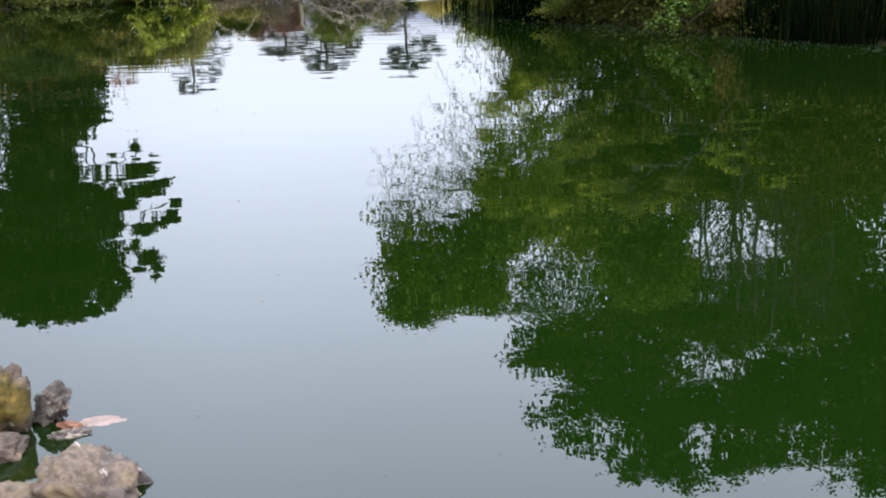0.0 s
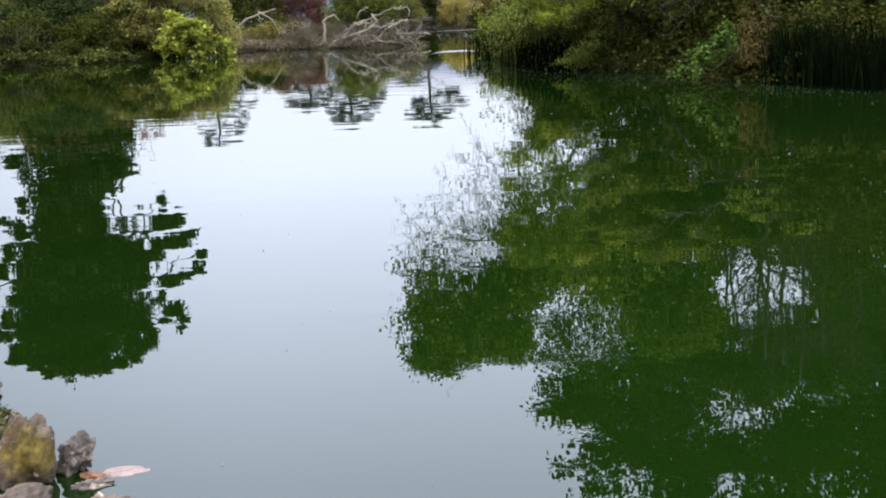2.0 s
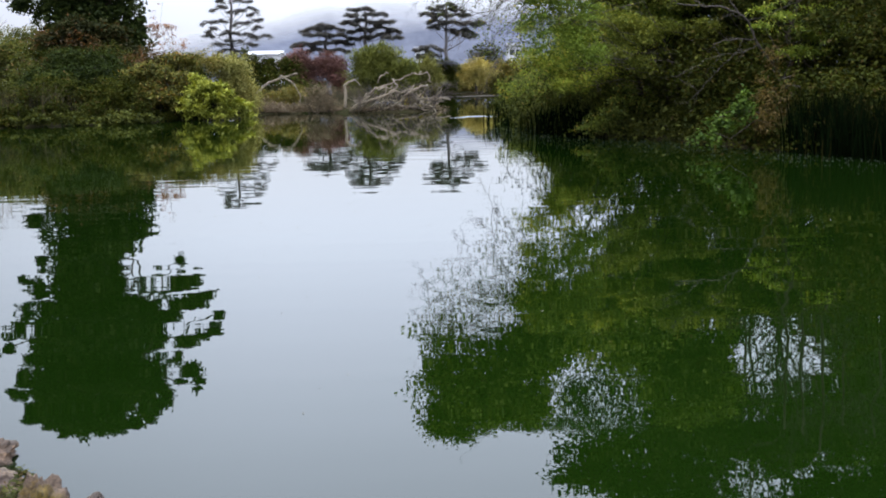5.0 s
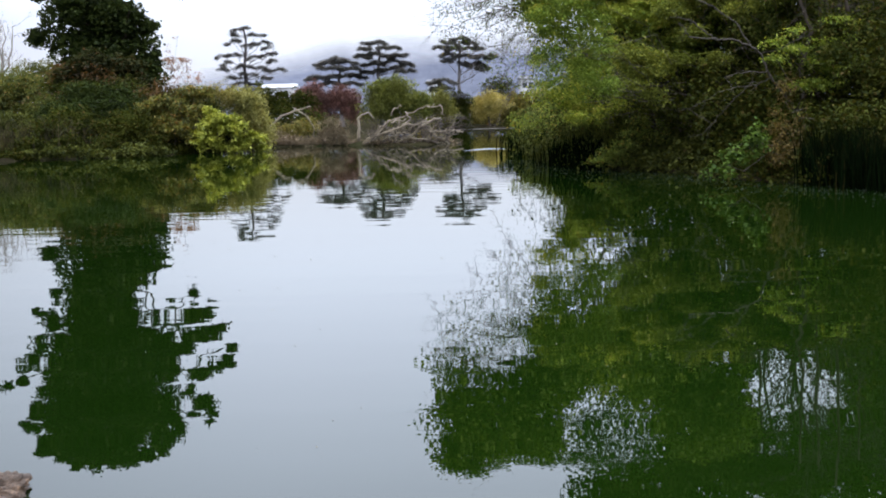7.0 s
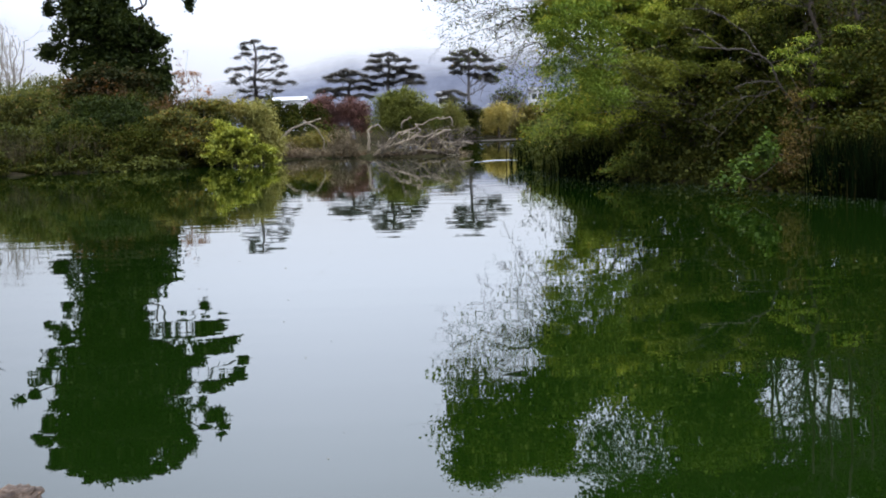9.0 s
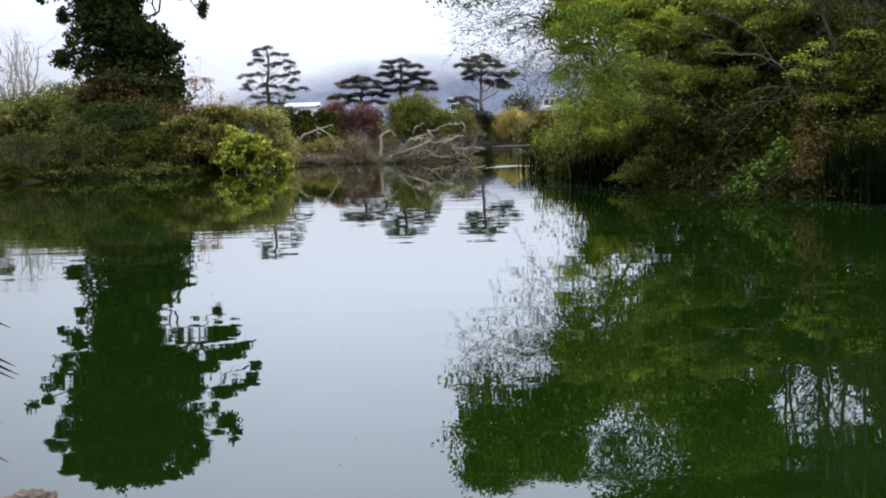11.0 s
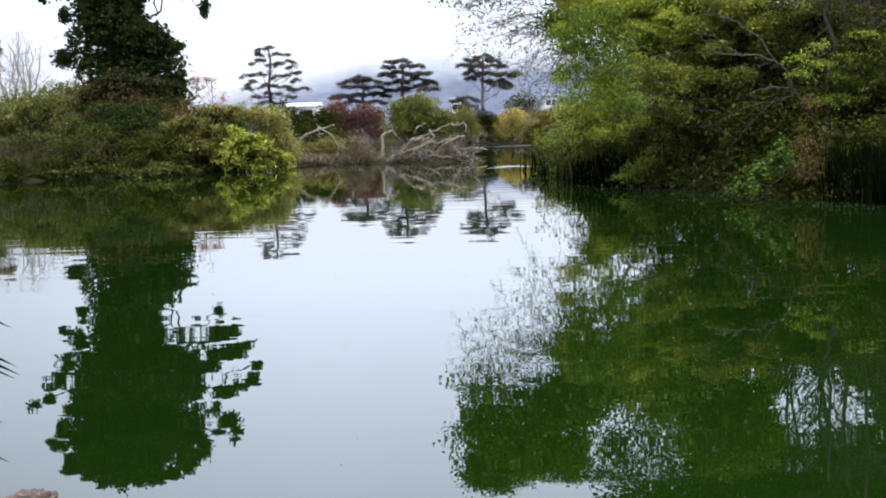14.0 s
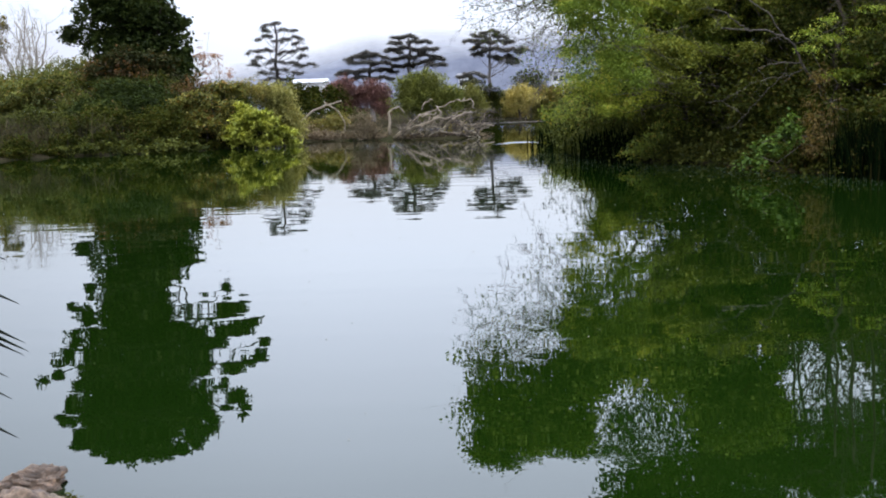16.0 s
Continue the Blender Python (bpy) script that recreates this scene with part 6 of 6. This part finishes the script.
LEDGE_ROCK = rock_mat("ledge_rock", (0.035, 0.025, 0.02), (0.11, 0.082, 0.066), (0.21, 0.165, 0.14), [((0.3, 0.25, 0.23), 13.0, 0.58, 0.64)], 12.0, 2.5)
PINK_STONE = surface_mat("pink_stone", [(0.3, (0.16, 0.1, 0.078)), (0.7, (0.25, 0.178, 0.148))], 12.0, 0.5, 0.3, 40.0, 0.004)
RUST_STONE = surface_mat("rust_stone", [(0.3, (0.096, 0.036, 0.021)), (0.7, (0.192, 0.09, 0.048))], 14.0, 0.6, 0.5, 40.0, 0.006)


def rock(name, label, centre, size, mat, seed, turn=0.0, strata=0.0, rough=0.3, category="rock", tilt=0.0, crest=None):
    bm = bmesh.new()
    bmesh.ops.create_icosphere(bm, subdivisions=5, radius=1.0)
    off = Vector((seed * 3.7, seed * 1.3, seed * 5.1))
    rng = np.random.default_rng(seed)
    cuts = [(Vector(unit(rng.normal(size=3))), rng.uniform(0.62, 0.85)) for _ in range(9)]
    if crest:
        cuts.append((Vector((0.15, -0.1, 1.0)).normalized(), crest))
    for v in bm.verts:
        d = v.co.normalized()
        r = 1.0
        for nrm, dist in cuts:
            k = d.dot(nrm)
            if k > 0.05:
                r = min(r, dist / k)
        r += rough * 0.55 * noise.noise(d * 1.7 + off) + rough * 0.3 * noise.noise(d * 4.5 + off) + rough * 0.16 * noise.noise(d * 11 + off) + rough * 0.07 * noise.noise(d * 26 + off)
        if strata:
            layer = math.floor(d.z * 7 + d.x * 1.5 + noise.noise(d * 2.5 + off) * 1.2)
            r += strata * 1.7 * noise.noise(Vector((d.x * 2.4, d.y * 2.4, layer * 3.7)) + off)
        v.co = d * r
    bm.transform(Matrix.Rotation(tilt, 4, "Y") @ Matrix.Rotation(turn, 4, "Z") @ Matrix.Diagonal((*size, 1)))
    me = bpy.data.meshes.new(name)
    bm.to_mesh(me)
    bm.free()
    me.shade_smooth()
    me.materials.append(mat)
    ob = new(name, me)
    ob.location = centre
    return tagged(ob, label, category, "rocks at the near bank")


rock("rock", "upright rock patched with yellow lichen at the water's edge", (-1.56, 4.88, 0.09), (0.122, 0.12, 0.262), LICHEN_ROCK, 21, 0.4, 0.06, 0.44, crest=0.62)
rock("rock", "brown rock grown over with weed", (-1.73, 4.97, 0.03), (0.13, 0.12, 0.13), BROWN_ROCK, 18, 0.2, 0.05, 0.45)
rock("rock", "small grey layered rock standing in the water", (-1.385, 4.98, 0.045), (0.078, 0.07, 0.132), GREY_ROCK, 41, 0.2, 0.2, 0.36, tilt=0.5, crest=0.82)
rock("rock", "flat grey rock just above the water", (-1.27, 4.79, 0.0), (0.085, 0.05, 0.022), GREY_ROCK, 6, 0.1, 0.2, 0.4)
rock("rock", "rust-red stone at the waterline", (-1.29, 4.88, 0.003), (0.06, 0.032, 0.02), RUST_STONE, 7, -0.2, 0.04, 0.4)
rock("stone", "pale pink stone barely awash in the pond", (-1.17, 4.92, -0.006), (0.12, 0.075, 0.017), PINK_STONE, 28, 0.15, 0.0, 0.3, "stone")
rock("rock", "broad tan boulder at the water's edge", (-1.045, 4.14, -0.01), (0.19, 0.25, 0.17), TAN_ROCK, 9, 0.5, 0.05, 0.5, tilt=0.35)
rock("rock", "dark layered ledge beside the boulder", (-1.0, 4.3, 0.055), (0.16, 0.075, 0.05), LEDGE_ROCK, 10, -0.1, 0.13, 0.35, tilt=0.42)
rock("rock", "brown rock half under the boulder", (-1.13, 4.42, 0.03), (0.12, 0.08, 0.07), BROWN_ROCK, 11, 0.2, 0.06, 0.45)
rock("rock", "brown rock beside the dark pool", (-1.5, 4.6, 0.0), (0.14, 0.11, 0.085), BROWN_ROCK, 12, 0.9, 0.02, 0.45)
rock("rock", "low tan rock beside the boulder", (-1.44, 4.1, -0.02), (0.26, 0.2, 0.1), TAN_ROCK, 16, 0.2, 0.02, 0.4)
rock("rock", "flat tan slab behind the lichen rock", (-2.05, 5.53, 0.04), (0.21, 0.18, 0.135), TAN_ROCK, 13, 0.3, 0.0, 0.35)
rock("rock", "dark brown rock at the end of the bank", (-2.16, 6.02, 0.02), (0.17, 0.1, 0.095), BROWN_ROCK, 14, 0.1, 0.12, 0.5, tilt=-0.1)
rock("rock", "brown rock on the bank", (-2.5, 5.6, 0.06), (0.2, 0.2, 0.14), BROWN_ROCK, 15, 0.5, 0.03, 0.4)

# small plants between the rocks
shrub("bank_weed", "small green weed between the rocks", [(-1.74, 4.98, 0.14, 0.08, 0.07, 0.07), (-1.71, 4.88, 0.08, 0.07, 0.05, 0.08), (-1.68, 5.05, 0.12, 0.05, 0.05, 0.06)], 1000, 0.024, BANKWEED, 101, "weed", 6, 0.02, stems=0)
shrub("bank_weed", "small green weed on the tan slab", [(-1.77, 5.33, 0.15, 0.03, 0.03, 0.06)], 60, 0.04, BANKWEED, 102, "weed", 6, 0.015, stems=0)


# spiky plant on the near bank, its tips reaching into view
def spiky_plant():
    rng = np.random.default_rng(77)
    base = np.array((-1.85, 3.1, gz(-1.85, 3.1)))
    ob = thing("spiky_plant", base, "spiky plant with arching blade leaves, coloured dark as a silhouette", "plant")
    tips = [np.array(t) for t in ((-1.15, 3.2, 1.27), (-1.165, 3.22, 1.29), (-1.2, 3.3, 1.24), (-1.19, 3.2, 1.52), (-1.165, 3.2, 1.4), (-1.21, 3.2, 1.2), (-1.205, 3.2, 1.14), (-1.195, 3.2, 1.03))]
    for _ in range(22):
        a = rng.uniform(0.6, 5.6)
        tips.append(base + np.array((-abs(math.cos(a)) * rng.uniform(0.3, 0.8), math.sin(a) * 0.6, rng.uniform(0.4, 1.2))))
    for e in tips:
        k = 9
        t = np.linspace(0, 1, k)[:, None]
        c = e + np.array((-0.42 if e[0] > -1.3 else -0.1, 0, 0.34))
        p = base * (1 - t) ** 2 + c * 2 * t * (1 - t) + e * t ** 2
        side = unit(np.cross((e - base), (0, 0, 1.0)))
        w = 0.026 * np.sin(np.pi * np.clip(0.12 + 0.88 * t, 0, 1)) + 0.0008
        fold = np.array((0, 0, -1)) * w * 1.3
        v = np.concatenate([p - side * w, p + fold, p + side * w])
        g = Geo()
        g.add(v, [(c * k + i, c * k + i + 1, (c + 1) * k + i + 1, (c + 1) * k + i) for c in range(2) for i in range(k - 1)])
        part("blade", g.mesh("blade", BLADE), ob)


spiky_plant()


# flecks that float on the pond
SCUM = leaf_mat("pond_scum", (0.016, 0.027, 0.02), (0.032, 0.045, 0.036), (0.08, 0.095, 0.08))


def flecks(name, label, spots, seed, mat):
    rng = np.random.default_rng(seed)
    S = np.array(spots)
    S = S[shore_distance(S[:, 0], S[:, 1]) < -0.05]
    ang = rng.normal(size=len(S)) * 0.5
    u = np.stack([np.cos(ang), np.sin(ang), ang * 0], 1) * S[:, 2:3]
    v = np.stack([-np.sin(ang), np.cos(ang), ang * 0], 1) * S[:, 2:3] * rng.uniform(0.2, 0.7, len(S))[:, None]
    c = np.stack([S[:, 0], S[:, 1], ang * 0 + 0.003], 1)
    up = np.array((0, 0, 0.004))
    q = np.concatenate([np.stack([c - u, c - v, c + up, c + v], 1), np.stack([c + u, c + v, c + up, c - v], 1)], 0)
    tagged(new(name, quads_mesh(name, q, mat)), label, "flecks", kind="stuff")


rng = np.random.default_rng(88)
scum, petals = [], []
for _ in range(2600):
    y = rng.uniform(20.0, 44.0)
    x = np.interp(y, [20, 26, 30, 34, 38, 44], [12.8, 9.6, 8.1, 6.6, 4.9, 4.4])
    scum.append((x - abs(rng.normal()) * 1.6, y, rng.uniform(0.006, 0.03)))
for _ in range(170):
    y = 4.0 + 26.0 * rng.uniform() ** 1.2
    petals.append((max(rng.uniform(-0.2, 0.36) * y, -0.75 if y < 5.6 else -9.0), y, rng.uniform(0.002, 0.0012 * y + 0.002)))
flecks("floating_scum", "dull grey-green scum and bits floating along the bank", scum, 89, SCUM)
flecks("floating_flecks", "pale petals and flecks floating on the pond", petals, 90, PETAL)


# a long low ripple left by something that swam past
g = Geo()
k = 25
tt = np.linspace(0, 1, k)
line = np.stack([2.2 + 2.25 * tt, 54.6 + 2.2 * np.sin(tt * 2.6), tt * 0], 1)
rows = []
for off, h in ((-0.3, -0.004), (-0.1, 0.008), (0.0, 0.024), (0.08, 0.008), (0.3, -0.004)):
    rows.append(line + np.array((0, off, 0)) + np.array((0, 0, 1)) * (np.sin(math.pi * np.clip(tt * 0.96 + 0.02, 0, 1)) ** 0.4)[:, None] * max(h, 0) + np.array((0, 0, -0.004 if h < 0 else 0)))
g.add(np.concatenate(rows), [(c * k + i, c * k + i + 1, (c + 1) * k + i + 1, (c + 1) * k + i) for c in range(4) for i in range(k - 1)])
tagged(new("water_ripple", g.mesh("water_ripple", WATER)), "long low ripple on the still pond", "water", kind="structure")
